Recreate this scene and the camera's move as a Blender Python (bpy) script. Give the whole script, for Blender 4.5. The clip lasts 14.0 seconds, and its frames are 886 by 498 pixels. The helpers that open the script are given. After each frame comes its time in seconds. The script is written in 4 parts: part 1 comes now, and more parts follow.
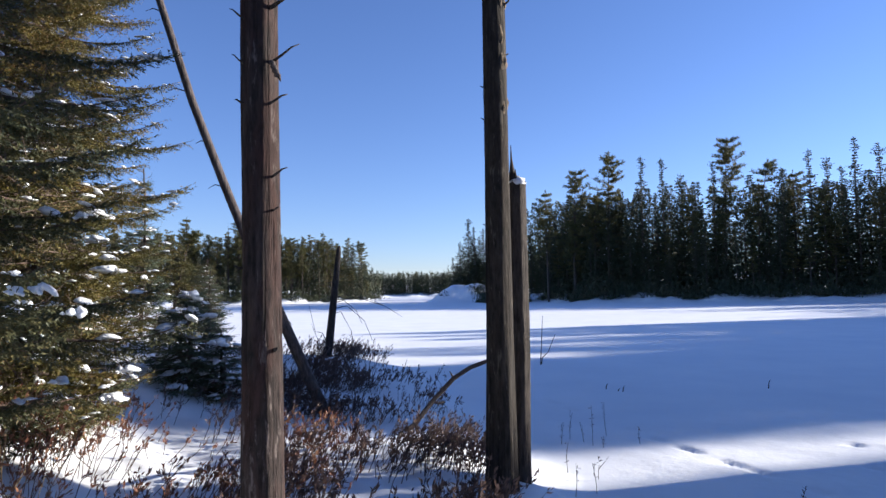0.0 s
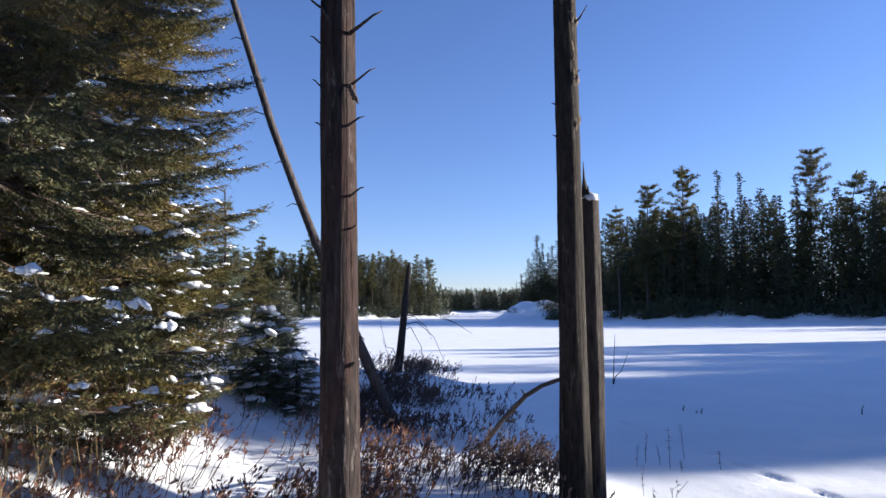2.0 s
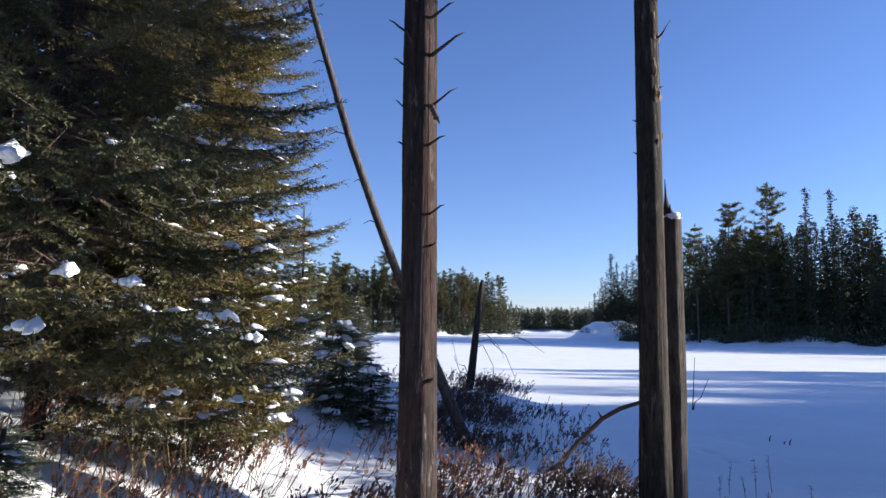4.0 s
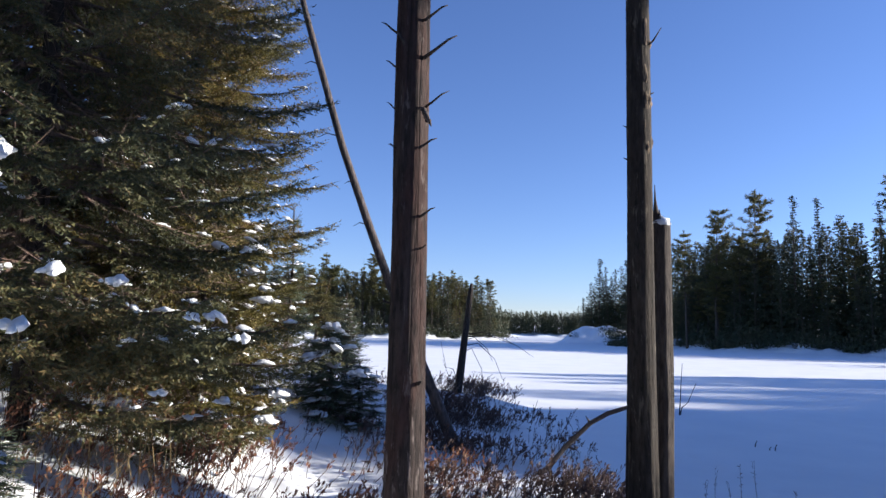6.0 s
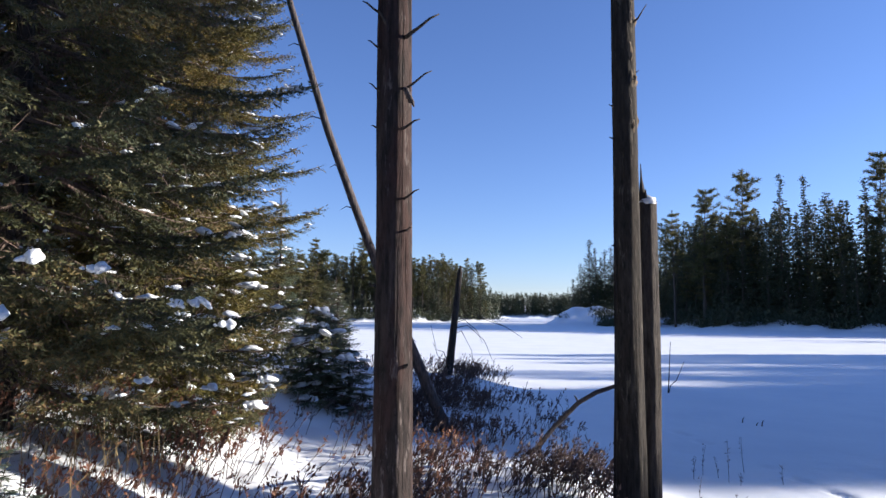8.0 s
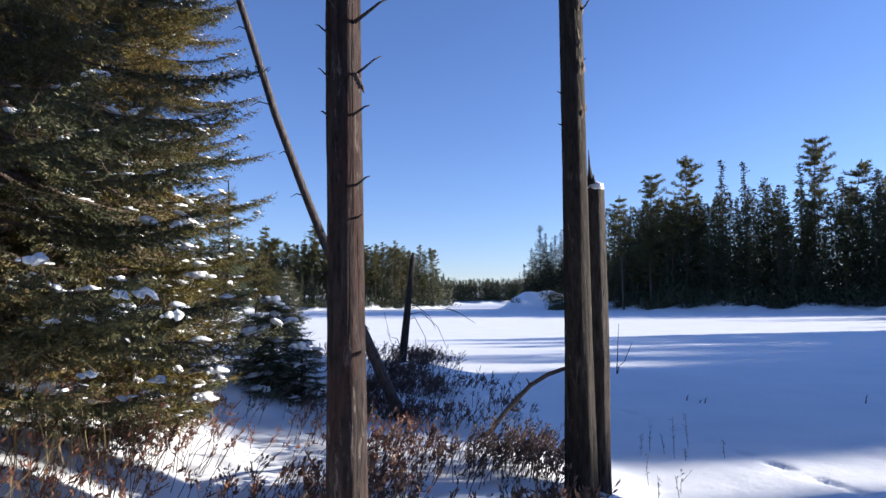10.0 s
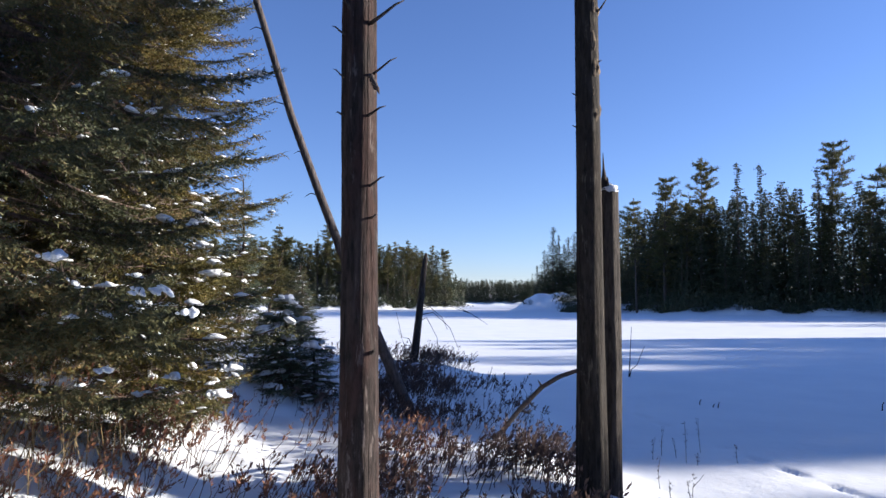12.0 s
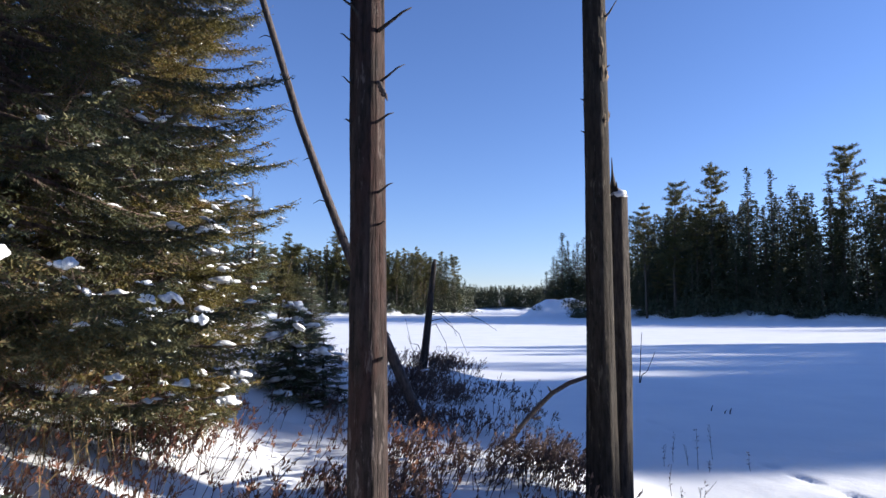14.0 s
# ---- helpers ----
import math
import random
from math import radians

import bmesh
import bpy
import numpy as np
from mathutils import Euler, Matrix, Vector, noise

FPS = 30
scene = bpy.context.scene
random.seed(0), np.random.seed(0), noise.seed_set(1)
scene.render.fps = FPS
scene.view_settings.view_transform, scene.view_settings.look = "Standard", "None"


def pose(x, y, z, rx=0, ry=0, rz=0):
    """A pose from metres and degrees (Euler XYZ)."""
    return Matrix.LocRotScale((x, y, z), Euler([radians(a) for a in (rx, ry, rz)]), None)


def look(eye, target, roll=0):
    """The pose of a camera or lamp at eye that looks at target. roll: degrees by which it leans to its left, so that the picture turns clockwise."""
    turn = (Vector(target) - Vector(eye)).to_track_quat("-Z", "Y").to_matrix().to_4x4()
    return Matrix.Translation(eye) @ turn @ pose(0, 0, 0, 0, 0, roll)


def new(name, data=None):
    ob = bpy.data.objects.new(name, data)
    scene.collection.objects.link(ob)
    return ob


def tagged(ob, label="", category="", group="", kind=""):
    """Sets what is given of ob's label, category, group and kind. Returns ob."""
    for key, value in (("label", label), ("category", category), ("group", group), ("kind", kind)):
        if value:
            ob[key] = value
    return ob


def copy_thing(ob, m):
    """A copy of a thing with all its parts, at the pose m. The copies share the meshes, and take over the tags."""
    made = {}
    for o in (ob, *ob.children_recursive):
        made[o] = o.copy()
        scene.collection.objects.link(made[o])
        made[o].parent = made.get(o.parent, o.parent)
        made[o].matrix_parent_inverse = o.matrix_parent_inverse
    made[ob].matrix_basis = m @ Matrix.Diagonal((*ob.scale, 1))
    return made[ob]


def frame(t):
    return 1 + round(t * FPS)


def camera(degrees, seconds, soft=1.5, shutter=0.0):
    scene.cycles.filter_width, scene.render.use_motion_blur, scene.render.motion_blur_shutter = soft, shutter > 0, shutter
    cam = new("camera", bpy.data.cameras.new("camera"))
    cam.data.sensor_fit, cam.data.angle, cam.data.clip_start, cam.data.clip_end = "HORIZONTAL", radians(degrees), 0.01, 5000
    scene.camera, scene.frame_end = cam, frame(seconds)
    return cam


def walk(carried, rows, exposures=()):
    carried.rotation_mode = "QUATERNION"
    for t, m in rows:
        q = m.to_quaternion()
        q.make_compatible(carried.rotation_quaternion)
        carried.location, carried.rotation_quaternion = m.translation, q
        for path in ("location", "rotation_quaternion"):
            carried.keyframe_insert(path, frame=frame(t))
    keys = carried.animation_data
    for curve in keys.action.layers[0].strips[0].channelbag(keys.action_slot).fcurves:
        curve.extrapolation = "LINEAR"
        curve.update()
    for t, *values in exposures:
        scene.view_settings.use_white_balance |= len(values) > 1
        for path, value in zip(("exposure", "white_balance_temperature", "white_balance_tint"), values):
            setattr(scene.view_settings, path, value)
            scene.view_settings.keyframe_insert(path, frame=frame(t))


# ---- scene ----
cam = camera(68.68, 14.0, 1.5)
PATH = [
    (0.0, pose(0.039, 0.030, 1.502, 93.89, 0.87, 0.00)),
    (0.5, pose(0.039, 0.016, 1.503, 94.28, 1.08, 1.47)),
    (1.0, pose(0.038, 0.014, 1.503, 94.70, 0.56, 1.93)),
    (1.5, pose(0.027, 0.011, 1.502, 94.99, 0.16, 3.84)),
    (2.0, pose(0.017, 0.005, 1.504, 95.40, 0.44, 5.99)),
    (2.5, pose(-0.019, -0.007, 1.505, 95.75, 0.13, 13.18)),
    (3.0, pose(-0.031, -0.016, 1.502, 96.16, -1.18, 15.11)),
    (3.5, pose(-0.025, -0.020, 1.503, 96.60, -1.25, 12.49)),
    (4.0, pose(-0.016, -0.016, 1.503, 96.91, -0.90, 12.14)),
    (4.2, pose(-0.017, -0.017, 1.495, 97.05, -0.33, 11.88)),
    (6.5, pose(-0.017, -0.010, 1.504, 97.13, -2.36, 10.80)),
    (7.0, pose(-0.020, -0.005, 1.500, 96.72, -3.40, 10.82)),
    (7.5, pose(-0.020, 0.008, 1.497, 95.87, -3.25, 11.12)),
    (8.0, pose(-0.001, 0.011, 1.500, 95.73, -0.52, 10.37)),
    (8.5, pose(-0.008, 0.007, 1.500, 95.71, -1.84, 9.24)),
    (9.0, pose(-0.005, 0.015, 1.496, 95.36, -0.19, 9.16)),
    (9.2, pose(-0.000, 0.013, 1.497, 94.95, 0.18, 8.10)),
    (11.3, pose(0.004, -0.008, 1.498, 94.44, 0.62, 5.68)),
    (11.5, pose(0.005, -0.010, 1.497, 94.47, 0.49, 6.18)),
    (12.0, pose(0.001, -0.007, 1.497, 94.63, -0.18, 7.32)),
    (12.5, pose(0.002, -0.002, 1.498, 94.75, 0.11, 7.74)),
    (13.0, pose(0.002, -0.004, 1.498, 94.99, 0.58, 7.98)),
    (13.5, pose(0.003, -0.003, 1.498, 95.06, 0.70, 8.11)),
    (14.0, pose(0.002, -0.003, 1.499, 95.15, -0.01, 8.12)),
]
walk(cam, PATH, [(0.0, 1.25, 5550, 31), (14.0, 1.25, 5550, 31)])

# ---- world and sun ----
SUN_AZ, SUN_EL = 75.0, 14.8          # degrees to the east of +y, and above the horizon
world = bpy.data.worlds.new("winter_sky")
scene.world = world
world.use_nodes = True
wn = world.node_tree.nodes
sky = wn.new("ShaderNodeTexSky")
sky.sky_type, sky.sun_disc = "NISHITA", False
sky.sun_elevation, sky.sun_rotation = radians(SUN_EL), radians(SUN_AZ)
sky.altitude, sky.air_density, sky.dust_density, sky.ozone_density = 300, 1.0, 0.0, 3.5
wn["Background"].inputs["Strength"].default_value = 0.07
world.node_tree.links.new(sky.outputs["Color"], wn["Background"].inputs["Color"])
sun_data = bpy.data.lights.new("sun", "SUN")
sun_data.energy, sun_data.angle, sun_data.color = 5.0, radians(0.53), (1.0, 0.95, 0.64)
sun = new("sun", sun_data)
sun_from = Vector((math.sin(radians(SUN_AZ)) * math.cos(radians(SUN_EL)), math.cos(radians(SUN_AZ)) * math.cos(radians(SUN_EL)), math.sin(radians(SUN_EL))))
sun.matrix_world = look(sun_from * 100, (0, 0, 0))

rng = np.random.default_rng(7)


# ---- materials ----
def material(name, rough=0.8, spec=0.3):
    m = bpy.data.materials.new(name)
    m.use_nodes = True
    b = m.node_tree.nodes["Principled BSDF"]
    b.inputs["Roughness"].default_value = rough
    b.inputs["Specular IOR Level"].default_value = spec
    return m, m.node_tree.nodes, m.node_tree.links, b


def ramp(nodes, stops):
    r = nodes.new("ShaderNodeValToRGB")
    while len(r.color_ramp.elements) < len(stops):
        r.color_ramp.elements.new(0.5)
    for e, (p, c) in zip(r.color_ramp.elements, stops):
        e.position, e.color = p, (*c, 1)
    return r


def noise_tex(nodes, links, scale, detail=4, rough=0.6, stretch=None, coord="Object"):
    co = nodes.new("ShaderNodeTexCoord")
    n = nodes.new("ShaderNodeTexNoise")
    n.inputs["Scale"].default_value, n.inputs["Detail"].default_value, n.inputs["Roughness"].default_value = scale, detail, rough
    if stretch:
        mp = nodes.new("ShaderNodeMapping")
        mp.inputs["Scale"].default_value = stretch
        links.new(co.outputs[coord], mp.inputs["Vector"])
        links.new(mp.outputs["Vector"], n.inputs["Vector"])
    else:
        links.new(co.outputs[coord], n.inputs["Vector"])
    return n


def bump(nodes, links, shader, height, strength, distance):
    b = nodes.new("ShaderNodeBump")
    b.inputs["Strength"].default_value, b.inputs["Distance"].default_value = strength, distance
    links.new(height, b.inputs["Height"])
    links.new(b.outputs["Normal"], shader.inputs["Normal"])
    return b


def mixed(nodes, links, a, b, fac, blend="MIX"):
    m = nodes.new("ShaderNodeMix")
    m.data_type, m.blend_type = "RGBA", blend
    for sock, v in ((m.inputs[6], a), (m.inputs[7], b), (m.inputs[0], fac)):
        if isinstance(v, (int, float)):
            sock.default_value = v
        elif isinstance(v, tuple):
            sock.default_value = (*v, 1)
        else:
            links.new(v, sock)
    return m.outputs[2]


def snow_material(name, grain=1.0):
    m, n, l, b = material(name, 0.65, 0.25)
    big = noise_tex(n, l, 0.6 * grain, 3)
    fine = noise_tex(n, l, 45 * grain, 3, 0.7)
    mid = noise_tex(n, l, 5 * grain, 4, 0.55)
    r = ramp(n, [(0.3, (0.80, 0.815, 0.84)), (0.7, (0.88, 0.885, 0.89))])
    l.new(big.outputs["Fac"], r.inputs["Fac"])
    l.new(r.outputs["Color"], b.inputs["Base Color"])
    b1 = bump(n, l, b, fine.outputs["Fac"], 0.25, 0.006)
    b2 = n.new("ShaderNodeBump")
    b2.inputs["Strength"].default_value, b2.inputs["Distance"].default_value = 0.35, 0.03
    l.new(mid.outputs["Fac"], b2.inputs["Height"])
    l.new(b2.outputs["Normal"], b1.inputs["Normal"])
    return m


def wood_material(name, dark, light, streak, rough=0.85, bark=None):
    """Weathered standing wood: long vertical grain, cracks, and patches of another tone."""
    m, n, l, b = material(name, rough, 0.2)
    grain = noise_tex(n, l, 9, 6, 0.7, (4, 4, 0.5))
    crack = noise_tex(n, l, 14, 3, 0.5, (4, 4, 0.14))
    patch = noise_tex(n, l, 5, 5, 0.65, (1.6, 1.6, 0.45))
    r = ramp(n, [(0.28, dark), (0.5, tuple((p + q) / 2 for p, q in zip(dark, light))), (0.72, light)])
    l.new(grain.outputs["Fac"], r.inputs["Fac"])
    pr = ramp(n, [(0.45, (0, 0, 0)), (0.62, (1, 1, 1))])
    l.new(patch.outputs["Fac"], pr.inputs["Fac"])
    c = mixed(n, l, r.outputs["Color"], streak, pr.outputs["Color"])
    cr = ramp(n, [(0.30, (0.5, 0.5, 0.5)), (0.44, (1, 1, 1))])
    l.new(crack.outputs["Fac"], cr.inputs["Fac"])
    c = mixed(n, l, c, cr.outputs["Color"], 1.0, "MULTIPLY")
    scurf = noise_tex(n, l, 34, 5, 0.7, (1.4, 1.4, 0.32))
    sr = ramp(n, [(0.35, (0.45, 0.45, 0.45)), (0.5, (0.95, 0.95, 0.95)), (0.7, (1.35, 1.3, 1.25))])
    l.new(scurf.outputs["Fac"], sr.inputs["Fac"])
    c = mixed(n, l, c, sr.outputs["Color"], 1.0, "MULTIPLY")
    if bark:
        flake = noise_tex(n, l, 26, 5, 0.72, (1, 1, 0.2))
        fr = ramp(n, [(0.58, (0, 0, 0)), (0.66, (1, 1, 1))])
        l.new(flake.outputs["Fac"], fr.inputs["Fac"])
        c = mixed(n, l, c, bark, fr.outputs["Color"])
    l.new(c, b.inputs["Base Color"])
    b1 = bump(n, l, b, grain.outputs["Fac"], 0.7, 0.008)
    b2 = n.new("ShaderNodeBump")
    b2.inputs["Strength"].default_value, b2.inputs["Distance"].default_value = 0.8, 0.012
    l.new(cr.outputs["Color"], b2.inputs["Height"])
    l.new(b2.outputs["Normal"], b1.inputs["Normal"])
    b3 = n.new("ShaderNodeBump")
    b3.inputs["Strength"].default_value, b3.inputs["Distance"].default_value = 0.8, 0.010
    l.new(scurf.outputs["Fac"], b3.inputs["Height"])
    l.new(b3.outputs["Normal"], b2.inputs["Normal"])
    return m


def leaf_material(name, stops, scale=1.5, glow=0.0, rough=0.6):
    """Small leaves or needles: tone by leaf and by larger drift, with some light through."""
    m, n, l, b = material(name, rough, 0.25)
    geo = n.new("ShaderNodeNewGeometry")
    big = noise_tex(n, l, scale, 3)
    mix = n.new("ShaderNodeMath")
    mix.operation = "MULTIPLY_ADD"
    mix.inputs[1].default_value, mix.inputs[2].default_value = 0.35, -0.17
    l.new(geo.outputs["Random Per Island"], mix.inputs[0])
    add = n.new("ShaderNodeMath")
    add.operation = "ADD"
    l.new(mix.outputs[0], add.inputs[0])
    l.new(big.outputs["Fac"], add.inputs[1])
    r = ramp(n, stops)
    l.new(add.outputs[0], r.inputs["Fac"])
    l.new(r.outputs["Color"], b.inputs["Base Color"])
    if glow:
        tr = n.new("ShaderNodeBsdfTranslucent")
        l.new(r.outputs["Color"], tr.inputs["Color"])
        ms = n.new("ShaderNodeMixShader")
        ms.inputs[0].default_value = glow
        l.new(b.outputs[0], ms.inputs[1])
        l.new(tr.outputs[0], ms.inputs[2])
        l.new(ms.outputs[0], n["Material Output"].inputs["Surface"])
    return m


SNOW = snow_material("snow")
CLUMP_SNOW = snow_material("clump_snow", 2.0)
GREY_WOOD = wood_material("grey_wood", (0.010, 0.008, 0.008), (0.066, 0.049, 0.043), (0.046, 0.025, 0.021), bark=(0.13, 0.105, 0.095))
SCALY_WOOD = wood_material("scaly_wood", (0.013, 0.010, 0.009), (0.056, 0.047, 0.037), (0.033, 0.025, 0.019), bark=(0.106, 0.088, 0.066))
DARK_WOOD = wood_material("dark_wood", (0.026, 0.021, 0.018), (0.096, 0.080, 0.067), (0.054, 0.043, 0.037))
BRANCH_WOOD = wood_material("branch_wood", (0.040, 0.034, 0.031), (0.158, 0.132, 0.127), (0.101, 0.081, 0.074))
PALE_WOOD = wood_material("pale_wood", (0.10, 0.075, 0.05), (0.30, 0.23, 0.16), (0.20, 0.14, 0.09))
BARK = wood_material("bark", (0.035, 0.028, 0.022), (0.13, 0.105, 0.085), (0.09, 0.07, 0.055))
SPRUCE_BARK = wood_material("spruce_bark", (0.016, 0.013, 0.011), (0.075, 0.060, 0.050), (0.05, 0.038, 0.03))
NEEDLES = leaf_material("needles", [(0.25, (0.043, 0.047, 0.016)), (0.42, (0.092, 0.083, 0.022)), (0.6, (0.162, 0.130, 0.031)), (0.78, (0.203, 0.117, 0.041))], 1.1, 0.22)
# darker, greyer copy of the needles: the nearest spruce's shade put into the colour
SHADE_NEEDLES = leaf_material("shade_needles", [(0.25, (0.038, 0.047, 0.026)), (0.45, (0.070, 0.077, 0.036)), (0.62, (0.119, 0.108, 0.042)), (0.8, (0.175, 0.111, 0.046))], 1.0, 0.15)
DARK_NEEDLES = leaf_material("dark_needles", [(0.3, (0.064, 0.089, 0.058)), (0.6, (0.119, 0.144, 0.083)), (0.8, (0.180, 0.161, 0.089))], 1.2, 0.15)
PINE_NEEDLES = leaf_material("pine_needles", [(0.3, (0.061, 0.070, 0.025)), (0.55, (0.115, 0.106, 0.037)), (0.8, (0.168, 0.128, 0.052))], 0.3, 0.32)
SPRUCE_NEEDLES = leaf_material("far_spruce_needles", [(0.3, (0.030, 0.042, 0.022)), (0.55, (0.057, 0.066, 0.032)), (0.8, (0.103, 0.086, 0.047))], 0.3, 0.10)
TWIG = wood_material("twig", (0.052, 0.038, 0.031), (0.190, 0.147, 0.114), (0.129, 0.083, 0.066))
BROWN_LEAF = leaf_material("brown_leaf", [(0.3, (0.054, 0.040, 0.038)), (0.5, (0.112, 0.074, 0.064)), (0.75, (0.201, 0.126, 0.093))], 1.5, 0.2, 0.5)
RED_LEAF = leaf_material("red_leaf", [(0.3, (0.112, 0.049, 0.033)), (0.5, (0.197, 0.085, 0.053)), (0.75, (0.314, 0.165, 0.085))], 2.0, 0.25, 0.5)
STRAW = leaf_material("straw", [(0.3, (0.168, 0.119, 0.056)), (0.7, (0.294, 0.217, 0.112))], 2.0, 0.25)


# ---- mesh tools ----
def tri_mesh(name, verts, tris, smooth=False):
    verts, tris = np.asarray(verts, np.float32), np.asarray(tris, np.int32)
    me = bpy.data.meshes.new(name)
    me.vertices.add(len(verts))
    me.vertices.foreach_set("co", verts.ravel())
    me.loops.add(len(tris) * 3)
    me.loops.foreach_set("vertex_index", tris.ravel())
    me.polygons.add(len(tris))
    me.polygons.foreach_set("loop_start", np.arange(0, len(tris) * 3, 3, dtype=np.int32))
    if smooth:
        me.polygons.foreach_set("use_smooth", np.ones(len(tris), bool))
    me.update(calc_edges=True)
    return me


def part(name, me, mat, parent=None, label="", place=None):
    ob = new(name, me)
    if mat and not me.materials:
        me.materials.append(mat)
    if parent:
        ob.parent = parent
    if place is not None:
        ob.matrix_basis = place
    return tagged(ob, label)


class Soup:
    """Gathers tubes and leaves into one mesh."""

    def __init__(self):
        self.v, self.t, self.n = [], [], 0

    def add(self, v, t):
        self.v.append(np.asarray(v, float))
        self.t.append(np.asarray(t, int) + self.n)
        self.n += len(v)

    def mesh(self, name, smooth=False):
        return tri_mesh(name, np.concatenate(self.v), np.concatenate(self.t), smooth)

    def tube(self, pts, radii, segs=6, cap=True):
        self.add(*tube(pts, radii, segs, cap))


def tube(pts, radii, segs=6, cap=True):
    pts, radii = np.asarray(pts, float), np.asarray(radii, float)
    k = len(pts)
    d = np.gradient(pts, axis=0)
    d /= np.linalg.norm(d, axis=1)[:, None] + 1e-9
    ref = np.array([0, 0, 1.0]) if abs(d[:, 2]).mean() < 0.8 else np.array([1.0, 0, 0])
    u = np.cross(d, ref)
    u /= np.linalg.norm(u, axis=1)[:, None] + 1e-9
    w = np.cross(d, u)
    a = np.arange(segs) * 2 * np.pi / segs
    v = pts[:, None] + radii[:, None, None] * (np.cos(a)[None, :, None] * u[:, None] + np.sin(a)[None, :, None] * w[:, None])
    v = v.reshape(-1, 3)
    i, j = np.meshgrid(np.arange(k - 1), np.arange(segs), indexing="ij")
    p, q = i * segs + j, i * segs + (j + 1) % segs
    t = np.concatenate([np.stack([p, q, q + segs], -1).reshape(-1, 3), np.stack([p, q + segs, p + segs], -1).reshape(-1, 3)])
    if cap:
        v = np.concatenate([v, pts[:1], pts[-1:]])
        js = np.arange(segs)
        t = np.concatenate([t, np.stack([(js + 1) % segs, js, np.full(segs, k * segs)], -1),
                            np.stack([(k - 1) * segs + js, (k - 1) * segs + (js + 1) % segs, np.full(segs, k * segs + 1)], -1)])
    return v, t


def unit(v):
    return v / (np.linalg.norm(v, axis=-1, keepdims=True) + 1e-9)


def blades(pos, way, length, width, bend=None):
    """One thin leaf of two triangles at each place, flat side turned at random."""
    n = len(pos)
    way = unit(way)
    side = unit(np.cross(way, unit(rng.normal(size=(n, 3)))))
    length, width = np.broadcast_to(length, n)[:, None], np.broadcast_to(width, n)[:, None]
    tip = pos + way * length + (0 if bend is None else bend)
    mid = pos + (tip - pos) * 0.45
    v = np.stack([pos, mid + side * width * 0.5, tip, mid - side * width * 0.5], 1).reshape(-1, 3)
    b = np.arange(n)[:, None] * 4
    return v, np.concatenate([b + [0, 1, 2], b + [0, 2, 3]])


def spikes(pos, way, length, width):
    """One triangle a place: the cheapest needle."""
    n = len(pos)
    way = unit(way)
    side = unit(np.cross(way, unit(rng.normal(size=(n, 3)))))
    length, width = np.broadcast_to(length, n)[:, None], np.broadcast_to(width, n)[:, None]
    v = np.stack([pos + side * width * 0.5, pos + way * length, pos - side * width * 0.5], 1).reshape(-1, 3)
    return v, np.arange(n * 3).reshape(-1, 3)


def lump_mesh(name, seed, flat=0.55, sub=3):
    """An uneven heap of a few rounded cushions of snow, about 1 across, its underside flatter."""
    g = np.random.default_rng(seed + 50)
    bm = bmesh.new()
    for k in range(1 if sub < 3 else 3):
        made = bmesh.ops.create_icosphere(bm, subdivisions=2, radius=(0.42, 0.27, 0.20)[k] if sub > 2 else 0.5)
        off = Vector((0, 0, 0)) if k == 0 else Vector((0.36 * (1 if k == 1 else -1), 0.2 * g.normal(), -0.06))
        for v in made["verts"]:
            q = 1 + 0.60 * noise.noise(v.co * 3.0 + Vector((seed * 7.1 + k, 3, 1))) + 0.16 * noise.noise(v.co * 7 + Vector((seed, 9, k)))
            v.co = v.co * q + off
            v.co.z *= flat * (1.0 if v.co.z > 0 else 0.55)
    for f in bm.faces:
        f.smooth = True
    me = bpy.data.meshes.new(name)
    bm.to_mesh(me)
    bm.free()
    me.materials.append(CLUMP_SNOW)
    return me


# ---- the ground: one sheet with the frozen lake let into it ----
LAKE = np.array([(46, -60), (45, -8), (46, 8), (52, 24), (58, 38), (75, 50), (92, 58), (80, 64), (58, 58), (44, 68), (30, 76), (18, 82), (13, 92), (10, 101), (3, 103), (-1.5, 107), (-1, 113), (3, 150),
                 (4, 210), (-4, 275), (-22, 275), (-26, 200), (-16, 150), (-13, 124), (-26, 113), (-45, 104), (-70, 92), (-66, 60), (-40, 34), (-16, 21),
                 (-6, 15.5), (-2.6, 14.6), (-1.0, 13.5), (-0.2, 11.6), (0.25, 9.6), (0.5, 8), (0.62, 6.4), (0.9, 5.0), (1.7, 3.6), (2.9, 3.2), (5, 5.2), (7.0, 8.2), (11.5, 9.4), (12.5, 2), (12, -60)], float)


def shore_distance(p):
    """Metres to the shoreline: positive on land, negative on the ice."""
    a, w = LAKE, np.roll(LAKE, -1, 0) - LAKE
    if len(p) > 4000:
        return np.concatenate([shore_distance(q) for q in np.array_split(p, len(p) // 4000 + 1)])
    x, y = p[:, :1] - a[:, 0], p[:, 1:] - a[:, 1]
    t = np.clip((x * w[:, 0] + y * w[:, 1]) / (w ** 2).sum(1), 0, 1)
    best = np.sqrt(((x - t * w[:, 0]) ** 2 + (y - t * w[:, 1]) ** 2).min(1))
    across = (y < 0) != (y < w[:, 1])
    inside = (across & (x < w[:, 0] * y / np.where(w[:, 1] == 0, 1e-9, w[:, 1]))).sum(1) % 2 == 1
    return np.where(inside, -best, best)


def smooth(x, a, b):
    t = np.clip((x - a) / (b - a), 0, 1)
    return t * t * (3 - 2 * t)


